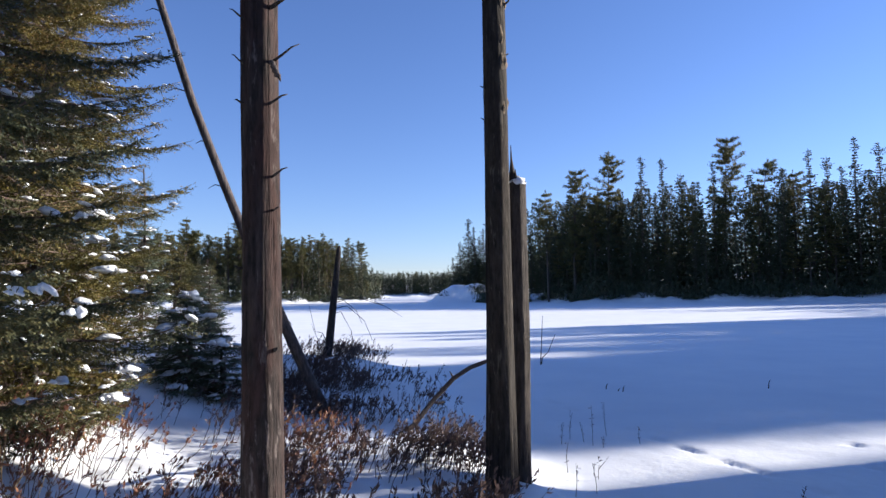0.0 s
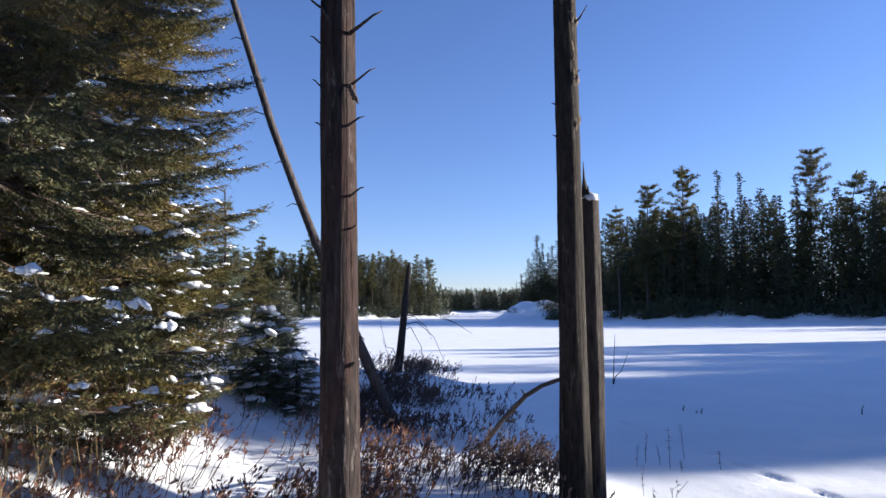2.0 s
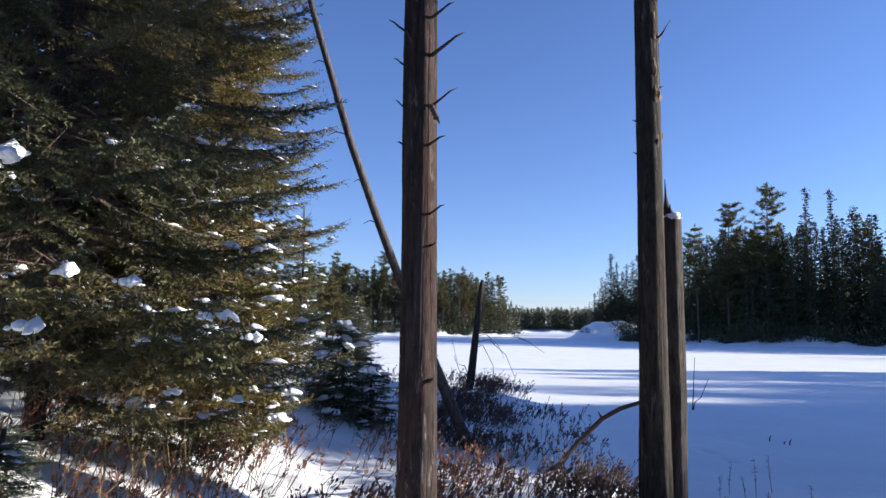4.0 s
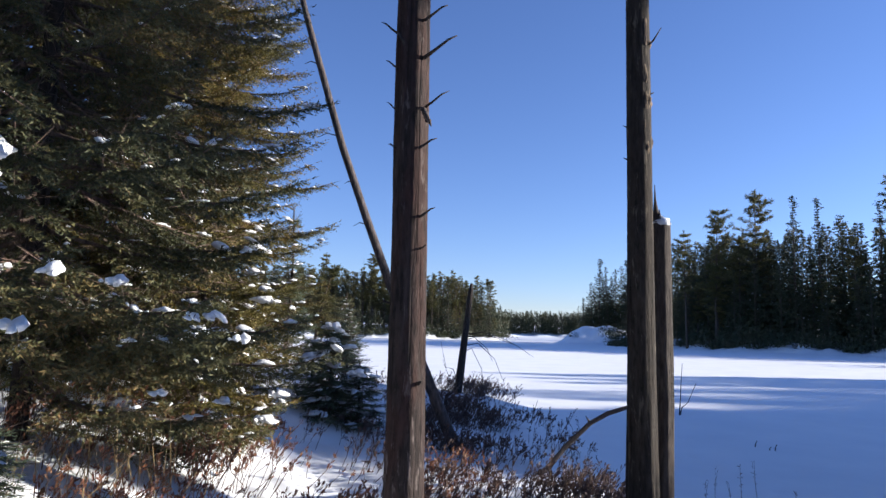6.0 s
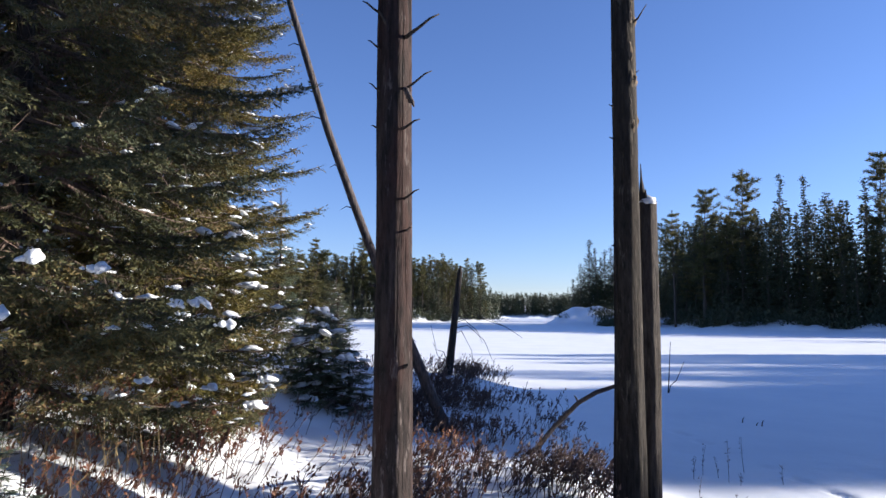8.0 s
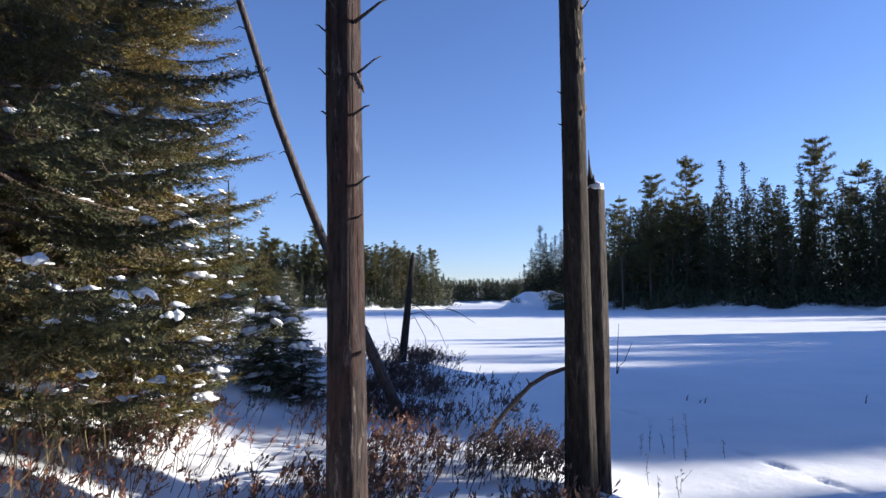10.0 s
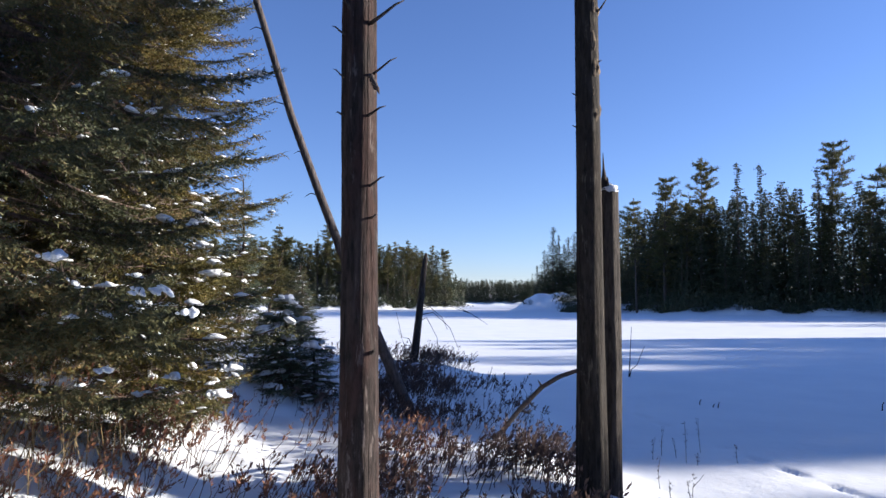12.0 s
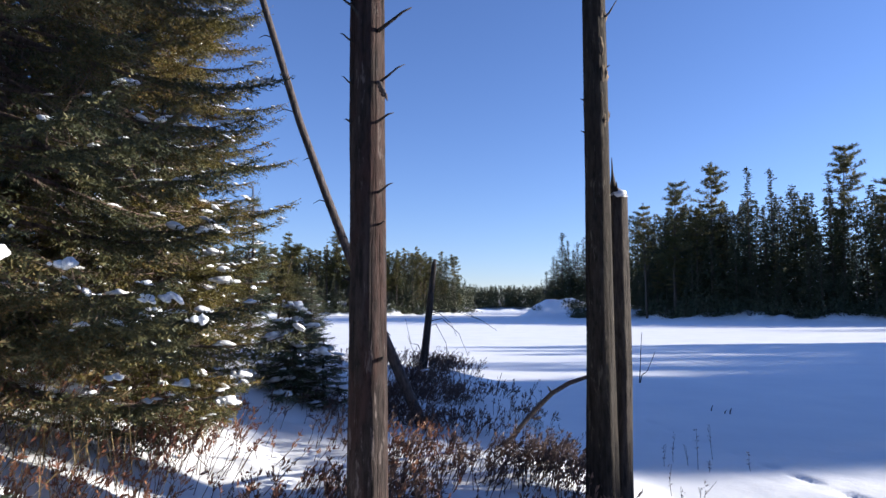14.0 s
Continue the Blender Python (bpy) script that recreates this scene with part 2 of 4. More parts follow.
def wave(p, k, s):
    """A cheap smooth unevenness of about +-1."""
    x, y = p[:, 0] * k, p[:, 1] * k
    return (np.sin(x * 1.3 + 1.7 * np.sin(y * 0.9 + s) + s) + np.sin(y * 1.7 + 1.3 * np.sin(x * 1.1 + 2 * s)) + np.sin((x + y) * 2.3 + 2.1 * s) * 0.6) / 2.6


TRACKS = [(1.48, 8.97), (1.65, 8.43), (1.82, 7.91), (2.04, 7.26), (2.18, 6.74), (2.31, 6.24), (2.50, 5.71), (2.60, 5.40), (2.78, 4.89), (3.94, 6.32), (3.62, 5.55)]


def height(p):
    p = np.asarray(p, float).reshape(-1, 2)
    d = shore_distance(p)
    r = np.hypot(p[:, 0], p[:, 1])
    near = np.exp(-(r / 22.0) ** 2)
    bank = smooth(d, -0.35, 1.1) * 0.27 + smooth(d, 2.0, 4.8) * 0.52 * smooth(-p[:, 0], 1.5, 3.3) + smooth(d, 0, 2) * 0.05 * wave(p, 2.1, 1.0) + smooth(d, 0, 1) * 0.022 * wave(p, 7.0, 2.0)
    far = smooth(d, -0.5, 2.5) * 0.75 + smooth(d, 2, 14) * 1.1 + smooth(d, 10, 90) * 4.0 + smooth(d, -0.5, 2) * 0.55 * wave(p, 0.55, 3.0) + smooth(d, -0.4, 1) * 0.26 * wave(p, 1.7, 1.0)
    z = near * bank + (1 - near) * far
    z += 0.012 * wave(p, 0.9, 5.0) + 0.006 * wave(p, 3.1, 4.0)
    z += 1.95 * np.exp(-((p[:, 0] - 3.6) / 5.0) ** 4 - ((p[:, 1] - 107.5) / 4.0) ** 2)        # the snowed-up rock by the narrows
    z += 0.10 * np.exp(-((p[:, 0] - 0.45) ** 2 + (p[:, 1] - 4.1) ** 2) / 0.10)            # drift at the foot of the snags
    ux, uy = 0.36, -0.93
    for x, y in TRACKS:
        a = (p[:, 0] - x) * ux + (p[:, 1] - y) * uy
        b = -(p[:, 0] - x) * uy + (p[:, 1] - y) * ux
        z -= 0.030 * np.exp(-(a / (0.13 + 0.05 * math.sin(9 * x + 5 * y))) ** 4 - (b / 0.05) ** 2)
    return z


def gz(x, y):
    return float(height([(x, y)])[0])


def build_ground():
    ang = np.concatenate([np.arange(-54, 40, 0.29), np.arange(44, 308, 3.0)])
    rad = np.concatenate([[0.05, 0.4, 0.8, 1.2, 1.5], np.arange(1.8, 10, 0.06), 10 * 1.02 ** np.arange(0, 198), [550, 700, 1000, 1800, 3500]])
    a, r = np.meshgrid(np.radians(ang), rad, indexing="ij")
    p = np.stack([np.sin(a) * r, np.cos(a) * r], -1).reshape(-1, 2)
    v = np.column_stack([p, height(p)])
    na, nr = len(ang), len(rad)
    i, j = np.meshgrid(np.arange(na), np.arange(nr - 1), indexing="ij")
    i2 = (i + 1) % na
    q = np.stack([i * nr + j, i * nr + j + 1, i2 * nr + j + 1, i2 * nr + j], -1).reshape(-1, 4)
    t = np.concatenate([q[:, [0, 2, 1]], q[:, [0, 3, 2]]])
    c = len(v)
    v = np.concatenate([v, [[0, 0, gz(0, 0)]]])
    k = np.arange(na)
    t = np.concatenate([t, np.stack([np.full(na, c), ((k + 1) % na) * nr, k * nr], -1)])
    ob = part("ground", tri_mesh("ground", v, t, True), SNOW)
    tagged(ob, "snow-covered frozen lake and banks with animal tracks", "snowy ground", kind="structure")


build_ground()


# ---- far forests ----
def coarse_spruce(h, seed, slim=1.0):
    """A spruce deep in the wood, of few large needles."""
    g = np.random.default_rng(seed)
    soup, stem = Soup(), Soup()
    zs = np.linspace(-0.3, h, 5)
    stem.tube(np.column_stack([0 * zs, 0 * zs, zs]), np.interp(zs, [0, h], [0.010 * h + 0.03, 0.012]), 5)
    n = 850
    f = 0.07 + 0.93 * g.random(n) ** 1.25
    r = slim * h * (0.155 * (1 - f) ** 0.85 + 0.016) * (0.25 + 0.8 * g.random(n))
    a = g.random(n) * 6.283
    out = np.column_stack([np.cos(a), np.sin(a), np.full(n, -0.25)])
    soup.add(*spikes(out * r[:, None] + np.column_stack([0 * f, 0 * f, f * h]), out + g.normal(0, 0.5, (n, 3)), 0.60 * (1.15 - 0.5 * f), 0.25))
    return stem.mesh("trunk", True), soup.mesh("crown")


def far_spruce(h, seed, slim=1.0, thin=0.0):
    """A boreal spruce: straight stem, whorls of short drooping fronds, a club of dense growth below the tip."""
    g = np.random.default_rng(seed)
    soup, stem, snow = Soup(), Soup(), Soup()
    lean = g.normal(0, 0.010, 2)
    zs = np.linspace(-0.3, h, 9)
    stem.tube(np.column_stack([lean[0] * zs, lean[1] * zs, zs]), np.interp(zs, [0, h], [0.010 * h + 0.03, 0.010]), 6)
    pos, way, ln, wd, white = [], [], [], [], []
    z = h * (0.05 + 0.06 * g.random())
    club = g.random() < 0.75
    while z < h - 0.10:
        f = z / h
        reach = slim * h * (0.165 * (1 - f) ** 0.92 + 0.012)
        if f < 0.2:
            reach *= 0.7 + 1.5 * f
        if club:
            reach *= 0.55 if 0.80 < f < 0.90 else 1.55 if f >= 0.90 else 1.0
        reach *= 0.72 + 0.5 * g.random()
        for a in g.random(7 if f < 0.88 else 6) * 6.283:
            if g.random() < 0.08 + thin:
                continue
            r = reach * (0.6 + 0.55 * g.random())
            out = np.array([math.cos(a), math.sin(a), -0.42 + 0.75 * f])
            side = np.array([-math.sin(a), math.cos(a), 0])
            m = max(3, int(r / 0.125))
            u = (np.arange(m) + g.random(m)) / m
            p = np.array([lean[0] * z, lean[1] * z, z]) + np.outer(u * r, out) + np.outer(0.16 * r * u * u, [0, 0, 1.0])
            for sgn in (-1, 1):
                pos.append(p + g.normal(0, 0.03, (m, 3)))
                way.append(out * 0.7 + side * sgn * (0.75 - 0.5 * u)[:, None] + g.normal(0, 0.22, (m, 3)) + [0, 0, -0.22])
                ln.append((0.17 + 0.16 * g.random(m)) * (1.1 - 0.42 * f))
                wd.append(np.full(m, 0.165 - 0.055 * f))
            if f < 0.8 and g.random() < 0.035:
                white.append(p[int(m * 0.7)] + [0, 0, 0.05])
        z += 0.35 * (0.7 + 0.6 * g.random()) * (1.05 - 0.5 * f) * (h / 15)
    soup.add(*spikes(np.concatenate(pos), np.concatenate(way), np.concatenate(ln), np.concatenate(wd)))
    top = np.array([[lean[0] * h, lean[1] * h, h - 0.55 + 0.06 * i] for i in range(10)])
    soup.add(*spikes(top, g.normal(0, 0.35, (10, 3)) + [0, 0, 0.9], 0.22, 0.06))
    white = np.repeat(np.array(white), 3, 0)
    snow.add(*blades(white + g.normal(0, 0.06, white.shape), g.normal(0, 1, white.shape) * [1, 1, 0.25], 0.15, 0.11))
    return stem.mesh("trunk", True), soup.mesh("crown"), snow.mesh("snow_dusting")


def far_pine(h, seed, bare=0.45, lean=0.0, wide=1.0, twigs=1.0):
    """A tall pine: bare stem with dead twigs below, uneven tiers of upturned limbs with tufted ends above."""
    g = np.random.default_rng(seed)
    soup, stem = Soup(), Soup()
    zs = np.linspace(-0.3, h * 0.98, 10)
    kink = g.normal(0, 0.05, 10).cumsum() * 0.5

    def axis(z):
        return np.array([lean * (max(z, 0) / h) ** 2 * h + np.interp(z, zs, kink), 0.01 * z, z])

    stem.tube(np.array([axis(z) for z in zs]), np.interp(zs, [0, h], [0.010 * h + 0.03, 0.018]), 6)
    for z in np.arange(h * 0.15, h * bare, 0.4):
        a, r = g.random() * 6.283, twigs * (0.3 + 0.7 * g.random())
        stem.tube([axis(z), axis(z) + [math.cos(a) * r, math.sin(a) * r, -0.1 * r]], [0.022, 0.006], 3, False)
    z = h * bare
    while z < h - 0.2:
        f = (z / h - bare) / (1 - bare)
        full = wide * h * 0.165 * (0.30 + 0.70 * (1 - f) ** 0.6) * (0.55 + 0.45 * min(1, f * 4))
        for a in g.random(4 if f > 0.15 else 3) * 6.283:
            reach = full * (0.25 + 1.0 * g.random())
            up = -0.22 + 0.52 * f + 0.14 * g.normal()
            out, side = np.array([math.cos(a), math.sin(a), up]), np.array([-math.sin(a), math.cos(a), 0])
            base = axis(z)
            end = base + out * reach + [0, 0, 0.14 * reach]
            stem.tube([base, base + out * reach * 0.55 + [0, 0, -0.03 * reach], end], [0.040, 0.026, 0.008], 4, False)
            for s in np.arange(0.34, 1.02, 0.15):
                c = base + out * reach * s + [0, 0, 0.14 * reach * s * s]
                for sgn in (-1, 1):
                    k = 11
                    q = c + side * sgn * (0.30 * reach * (1.05 - s) + 0.07) * g.random() + g.normal(0, 0.05, 3)
                    d = unit(g.normal(size=(k, 3)) * [1, 1, 0.6] + out * 0.5 + [0, 0, 0.30])
                    soup.add(*spikes(q + d * 0.05, d, 0.24 + 0.20 * g.random(k), 0.064))
        z += 0.50 * (0.45 + 1.1 * g.random()) * (h / 15)
    d = unit(g.normal(size=(26, 3)) * 0.6 + [0, 0, 0.9])
    soup.add(*spikes(axis(h - 0.35) + np.outer(g.random(26), [0, 0, 0.35]), d, 0.26, 0.06))
    return stem.mesh("trunk", True), soup.mesh("crown")


def coarse_pine(h, seed):
    """A pine deep in the wood, of few large tufts."""
    g = np.random.default_rng(seed)
    soup, stem = Soup(), Soup()
    zs = np.linspace(-0.3, h * 0.97, 5)
    stem.tube(np.column_stack([0.05 * g.normal(size=5).cumsum(), 0 * zs, zs]), np.interp(zs, [0, h], [0.010 * h + 0.02, 0.02]), 5)
    for z in h * (0.30 + 0.68 * (np.arange(34) + g.random(34)) / 34):
        f = (z / h - 0.3) / 0.7
        a, r = g.random() * 6.283, h * 0.155 * (0.25 + 0.75 * (1 - f) ** 0.7) * (0.35 + 0.7 * g.random())
        k = 36
        u = 0.35 + 0.65 * g.random(k)
        c = np.column_stack([math.cos(a) * r * u, math.sin(a) * r * u, z + 0.3 * f * r * u]) + g.normal(0, 0.16, (k, 3)) * [1, 1, 0.5]
        soup.add(*spikes(c, g.normal(size=(k, 3)) * [1, 1, 0.6] + [0, 0, 0.3], 0.34, 0.15))
    soup.add(*spikes(np.repeat([[0.0, 0, h - 0.4]], 14, 0), g.normal(size=(14, 3)) * 0.6 + [0, 0, 0.9], 0.5, 0.1))
    return stem.mesh("trunk", True), soup.mesh("crown")


def dead_spire(h, seed):
    """A thin dead spruce with short broken twigs."""
    g = np.random.default_rng(seed)
    stem = Soup()
    zs = np.linspace(-0.3, h, 8)
    stem.tube(np.column_stack([0.01 * zs, 0 * zs, zs]), np.interp(zs, [0, h], [0.12, 0.015]), 6)
    for z in np.arange(h * 0.3, h * 0.98, 0.25):
        a, r = g.random() * 6.283, (0.25 + 0.7 * g.random()) * (1.1 - z / h)
        stem.tube([(0.01 * z, 0, z), (0.01 * z + math.cos(a) * r, math.sin(a) * r, z - 0.1 * r)], [0.03, 0.008], 4, False)
    return stem.mesh("trunk", True)


def tree_kind(name, meshes, leaf, label, category, group):
    top = new(name)
    part("trunk", meshes[0], BARK, top)
    if len(meshes) > 1:
        part("crown", meshes[1], leaf, top)
    if len(meshes) > 2:
        tagged(part("snow_dusting", meshes[2], CLUMP_SNOW, top, "small scraps of white snow"), kind="stuff")
    return tagged(top, label, category, group)


SPRUCES = [tree_kind("spruce_tree", far_spruce(15, 20 + i, (0.75, 1.0, 1.25, 0.9)[i], (0.0, 0.0, 0.05, 0.2)[i]), SPRUCE_NEEDLES,
                     "dark green spruce tree standing on the snowy lake shore", "tree", "trees of the lake shore") for i in range(4)]
PINES = [tree_kind("pine_tree", far_pine(15, 40 + i, (0.42, 0.5, 0.35, 0.3)[i], (0.0, 0.02, -0.03, 0.12)[i]), PINE_NEEDLES,
                   "tall olive green pine with bare stem on the lake shore", "tree", "trees of the lake shore") for i in range(4)]
# added out of view: a high crown blocks the sun, the bare stem passes it
SHADE_PINE = tree_kind("pine_tree", far_pine(15, 47, 0.48, 0.0, 1.35, 0.15), PINE_NEEDLES, "unseen tall pine with a clean bare stem, added to shade the near spruce", "tree", "trees of the lake shore")
FILLERS = [coarse_spruce(15, 80 + i, (1.0, 1.3)[i]) for i in range(2)] + [coarse_pine(15, 90 + i) for i in range(2)]
filled = []          # places of the trees that stand too deep in the wood to be told apart
DEAD = tree_kind("dead_tree", (dead_spire(15, 61),), None, "thin grey dead spruce spire among the shore trees", "tree", "trees of the lake shore")
used = set()


def plant(kind, x, y, h, spin=None):
    """Puts one tree of height h at (x, y): the first of a kind is moved there, later ones are copies."""
    s = h / 15
    if isinstance(kind, int):
        filled.append((kind, x, y, gz(x, y) - 0.05, s, rng.random() * 6.283))
        return
    m = Matrix.Translation((x, y, gz(x, y) - 0.05)) @ Matrix.Rotation(rng.random() * 6.283 if spin is None else spin, 4, "Z") @ Matrix.Diagonal((s ** 0.8, s ** 0.8, s, 1))
    if kind.name not in used:
        used.add(kind.name)
        kind.matrix_basis = m
        return
    copy_thing(kind, m @ Matrix.Diagonal((*[1 / c for c in kind.scale], 1)))


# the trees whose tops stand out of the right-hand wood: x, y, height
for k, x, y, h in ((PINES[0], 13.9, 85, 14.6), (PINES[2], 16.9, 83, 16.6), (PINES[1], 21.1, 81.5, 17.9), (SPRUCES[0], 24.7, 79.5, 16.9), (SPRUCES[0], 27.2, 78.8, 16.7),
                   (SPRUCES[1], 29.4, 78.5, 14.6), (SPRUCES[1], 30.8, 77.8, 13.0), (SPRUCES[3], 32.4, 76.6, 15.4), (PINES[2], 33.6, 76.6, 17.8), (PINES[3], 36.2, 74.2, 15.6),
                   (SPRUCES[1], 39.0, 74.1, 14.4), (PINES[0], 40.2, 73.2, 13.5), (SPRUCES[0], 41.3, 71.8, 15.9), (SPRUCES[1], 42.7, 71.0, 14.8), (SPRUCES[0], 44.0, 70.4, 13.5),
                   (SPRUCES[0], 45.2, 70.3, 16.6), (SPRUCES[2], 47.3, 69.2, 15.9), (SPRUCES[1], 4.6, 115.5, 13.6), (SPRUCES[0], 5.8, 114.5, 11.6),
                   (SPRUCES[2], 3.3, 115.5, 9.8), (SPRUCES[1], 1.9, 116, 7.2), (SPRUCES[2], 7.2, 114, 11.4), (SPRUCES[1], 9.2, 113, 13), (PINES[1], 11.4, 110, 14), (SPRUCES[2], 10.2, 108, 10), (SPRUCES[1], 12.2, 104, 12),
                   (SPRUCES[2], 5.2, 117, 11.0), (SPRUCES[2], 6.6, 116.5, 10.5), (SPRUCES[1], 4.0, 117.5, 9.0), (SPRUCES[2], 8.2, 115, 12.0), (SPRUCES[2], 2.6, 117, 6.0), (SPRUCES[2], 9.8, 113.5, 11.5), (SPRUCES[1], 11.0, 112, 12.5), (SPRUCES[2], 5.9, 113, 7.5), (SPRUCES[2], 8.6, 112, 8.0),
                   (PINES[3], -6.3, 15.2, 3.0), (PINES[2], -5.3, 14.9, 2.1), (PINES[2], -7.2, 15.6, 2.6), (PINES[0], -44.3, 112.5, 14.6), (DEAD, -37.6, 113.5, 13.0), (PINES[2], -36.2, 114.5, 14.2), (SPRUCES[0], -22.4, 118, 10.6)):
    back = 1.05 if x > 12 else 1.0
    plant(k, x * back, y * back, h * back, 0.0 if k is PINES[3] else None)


def wood(line, rows, step, low, high, pines, depth, fill=(2, 0)):
    """Rows of trees behind a stretch of shoreline, to the right of the line's way."""
    pts = np.array(line, float)
    seg = np.hypot(*np.diff(pts, axis=0).T)
    for r in range(rows):
        s = step * 0.5 * (r % 2)
        while s < seg.sum():
            k = min(int(np.searchsorted(np.cumsum(seg), s)), len(seg) - 1)
            f = (s - (np.cumsum(seg)[k] - seg[k])) / seg[k]
            p = pts[k] + (pts[k + 1] - pts[k]) * f
            d = pts[k + 1] - pts[k]
            nrm = np.array([d[1], -d[0]]) / np.hypot(*d)
            p = p + nrm * (1.8 + depth * r + 1.6 * rng.random()) + rng.normal(0, 0.5, 2)
            h = low + (high - low) * rng.random()
            if r == 0:
                h *= 0.3 + 0.6 * rng.random()
            if r >= fill[0]:
                kind = fill[1] + int(rng.integers(0, 2))
            else:
                kind = PINES[rng.integers(0, 3)] if rng.random() < pines else SPRUCES[rng.integers(0, 4)]
            plant(kind, p[0], p[1], h)
            s += step * (0.6 + 0.8 * rng.random())


SLANT = math.tan(radians(90 - SUN_AZ))
grove_rng = np.random.default_rng(31)


def grove(n, s0, s1, low, high, x0=47.0, x1=60.0):
    """Trees on the eastern shore between two lines that run towards the sun."""
    g = np.random.default_rng(int(200 + 10 * s0))
    for f in (np.arange(n) + g.random(n)) / n:
        x = x0 + (x1 - x0) * g.random()
        plant(int(g.integers(0, 2)), x, s0 + (s1 - s0) * f + SLANT * x, low + (high - low) * g.random())


wood([(12, 105), (13.5, 92), (18, 83), (30, 77), (44, 69), (58, 59)][::-1], 5, 1.8, 10.5, 14.5, 0.2, 2.2)
wood([(-13, 124), (-26, 114), (-45, 105), (-70, 93)], 6, 1.4, 9.0, 11.6, 0.55, 2.2, (2, 2))
for x, y, h in ((14, 117.5, 14.5), (17, 118, 15.5), (20, 119, 16), (24, 120, 17), (15, 114.5, 14), (18, 115.5, 15), (21, 116.5, 16), (14, 111, 14), (17, 111.5, 15)):     # the wood behind the point at the narrows
    plant(0, x, y, h)
grove(54, 6.5, 13.2, 14.5, 16.5)
grove(18, 13.2, 16.5, 12.8, 14.6)
grove(42, 16.5, 26.0, 11.2, 14.6)
grove(10, 26.0, 30.0, 8.0, 10.5)
grove(23, 30.0, 37.0, 6.0, 8.8)
grove(20, 37.0, 43.0, 6.5, 9.5)
grove(8, 43.0, 48.0, 5.0, 7.0)
grove(34, -14.0, 1.2, 14.6, 15.6)
grove(14, 1.2, 4.2, 12.4, 13.1, 47.0, 51.0)
for i in range(18):                       # lower trees at the edge of that wood
    x = 46.5 + 6 * grove_rng.random()
    plant(i % 2, x, 3.5 + 0.75 * i / 17 + SLANT * x, 0.2735 * (x - 0.7 - 0.9 * grove_rng.random()))
for kind, x, y, h in ((SHADE_PINE, 8.6, 4.6 + SLANT * 8.6, 12.5), (SHADE_PINE, 10.0, 4.55 + SLANT * 10.0, 13.0), (SHADE_PINE, 9.3, 4.4 + SLANT * 9.3, 13.5), (SHADE_PINE, 9.9, 3.4 + SLANT * 9.9, 13.8), (SHADE_PINE, 11.2, 3.55 + SLANT * 11.2, 14.2), (SPRUCES[2], 5.2, 1.2, 10.0), (SPRUCES[2], 7.4, 1.6, 9.5), (SPRUCES[1], 4.6, 0.0, 9.0)):    # unseen trees added on a point beside the camera, to shade spruce and foreground
    plant(kind, x, y, h)
for x, y, h in ((-6.9, 3.4, 9.0), (-6.0, 1.6, 8.5), (-8.2, 4.8, 9.5), (-6.4, 5.8, 8.5), (-6.9, 8.2, 9.0), (-7.6, 9.8, 8.0), (-7.0, 6.9, 9.0)):
    plant(SPRUCES[2], x, y, h)
wood([(-6.5, 8.5), (-8.5, 12.5), (-17, 20)][::-1], 3, 2.3, 6.0, 9.0, 0.0, 2.2, (0, 0))     # the wood behind the near spruces
wood([(4, -4.0), (-3.2, -3.2), (-8.5, 0.0)][::-1], 3, 2.2, 8.0, 12.0, 0.1, 2.2, (0, 0))    # the wood at the camera's back


def shore_wood():
    """The inner trees of the shore woods, joined."""
    top = new("shore_wood")
    for k, first, name, mat in ((0, 0, "trunks", BARK), (1, 0, "spruce_crowns", SPRUCE_NEEDLES), (1, 2, "pine_crowns", PINE_NEEDLES)):
        soup = Soup()
        for i in range(first, 4 if k == 0 else first + 2):
            me = FILLERS[i][k]
            v = np.empty(len(me.vertices) * 3, np.float32)
            me.vertices.foreach_get("co", v)
            t = np.empty(len(me.loops), np.int32)
            me.loops.foreach_get("vertex_index", t)
            v, t = v.reshape(-1, 3), t.reshape(-1, 3)
            for kind, x, y, z, s, a in filled:
                if kind == i:
                    c, w = math.cos(a) * s ** 0.8, math.sin(a) * s ** 0.8
                    soup.add(np.column_stack([v[:, 0] * c - v[:, 1] * w + x, v[:, 0] * w + v[:, 1] * c + y, v[:, 2] * s + z]), t)
        part(name, soup.mesh(name, k == 0), mat, top)
    tagged(top, "dense dark spruce wood behind the shore trees", "forest", kind="stuff")


shore_wood()


def far_woods():
    """The distant wooded ridge beyond the narrows, too far to tell trees apart."""
    soup = Soup()
    for x0, y0, x1, y1, n, h0 in ((-75, 150, -16, 152, 380, 7.5), (-60, 200, -24, 205, 220, 8.5), (-40, 278, 10, 282, 520, 8.5), (6, 152, 60, 130, 240, 9), (4, 214, 60, 190, 140, 10)):
        f = np.sort(rng.random(n))
        for a in f:
            x, y = x0 + (x1 - x0) * a + rng.normal(0, 1), y0 + (y1 - y0) * a + abs(rng.normal(0, 11))
            h, z = h0 * (0.72 + 0.38 * rng.random()), gz(x, y)
            k = 85
            s = rng.random(k)
            p = np.column_stack([rng.normal(0, 1, k) * 0.9 * (1.05 - s), rng.normal(0, 1, k) * 0.9 * (1.05 - s), h * s]) + [x, y, z]
            soup.add(*spikes(p, rng.normal(0, 0.6, (k, 3)) + [0, 0, 0.6], 0.45 + 0.45 * rng.random(k), 0.24))
    ob = part("distant_wood", soup.mesh("distant_wood"), SPRUCE_NEEDLES)
    tagged(ob, "distant dark conifer wood along the lake narrows", "forest", kind="stuff")


far_woods()


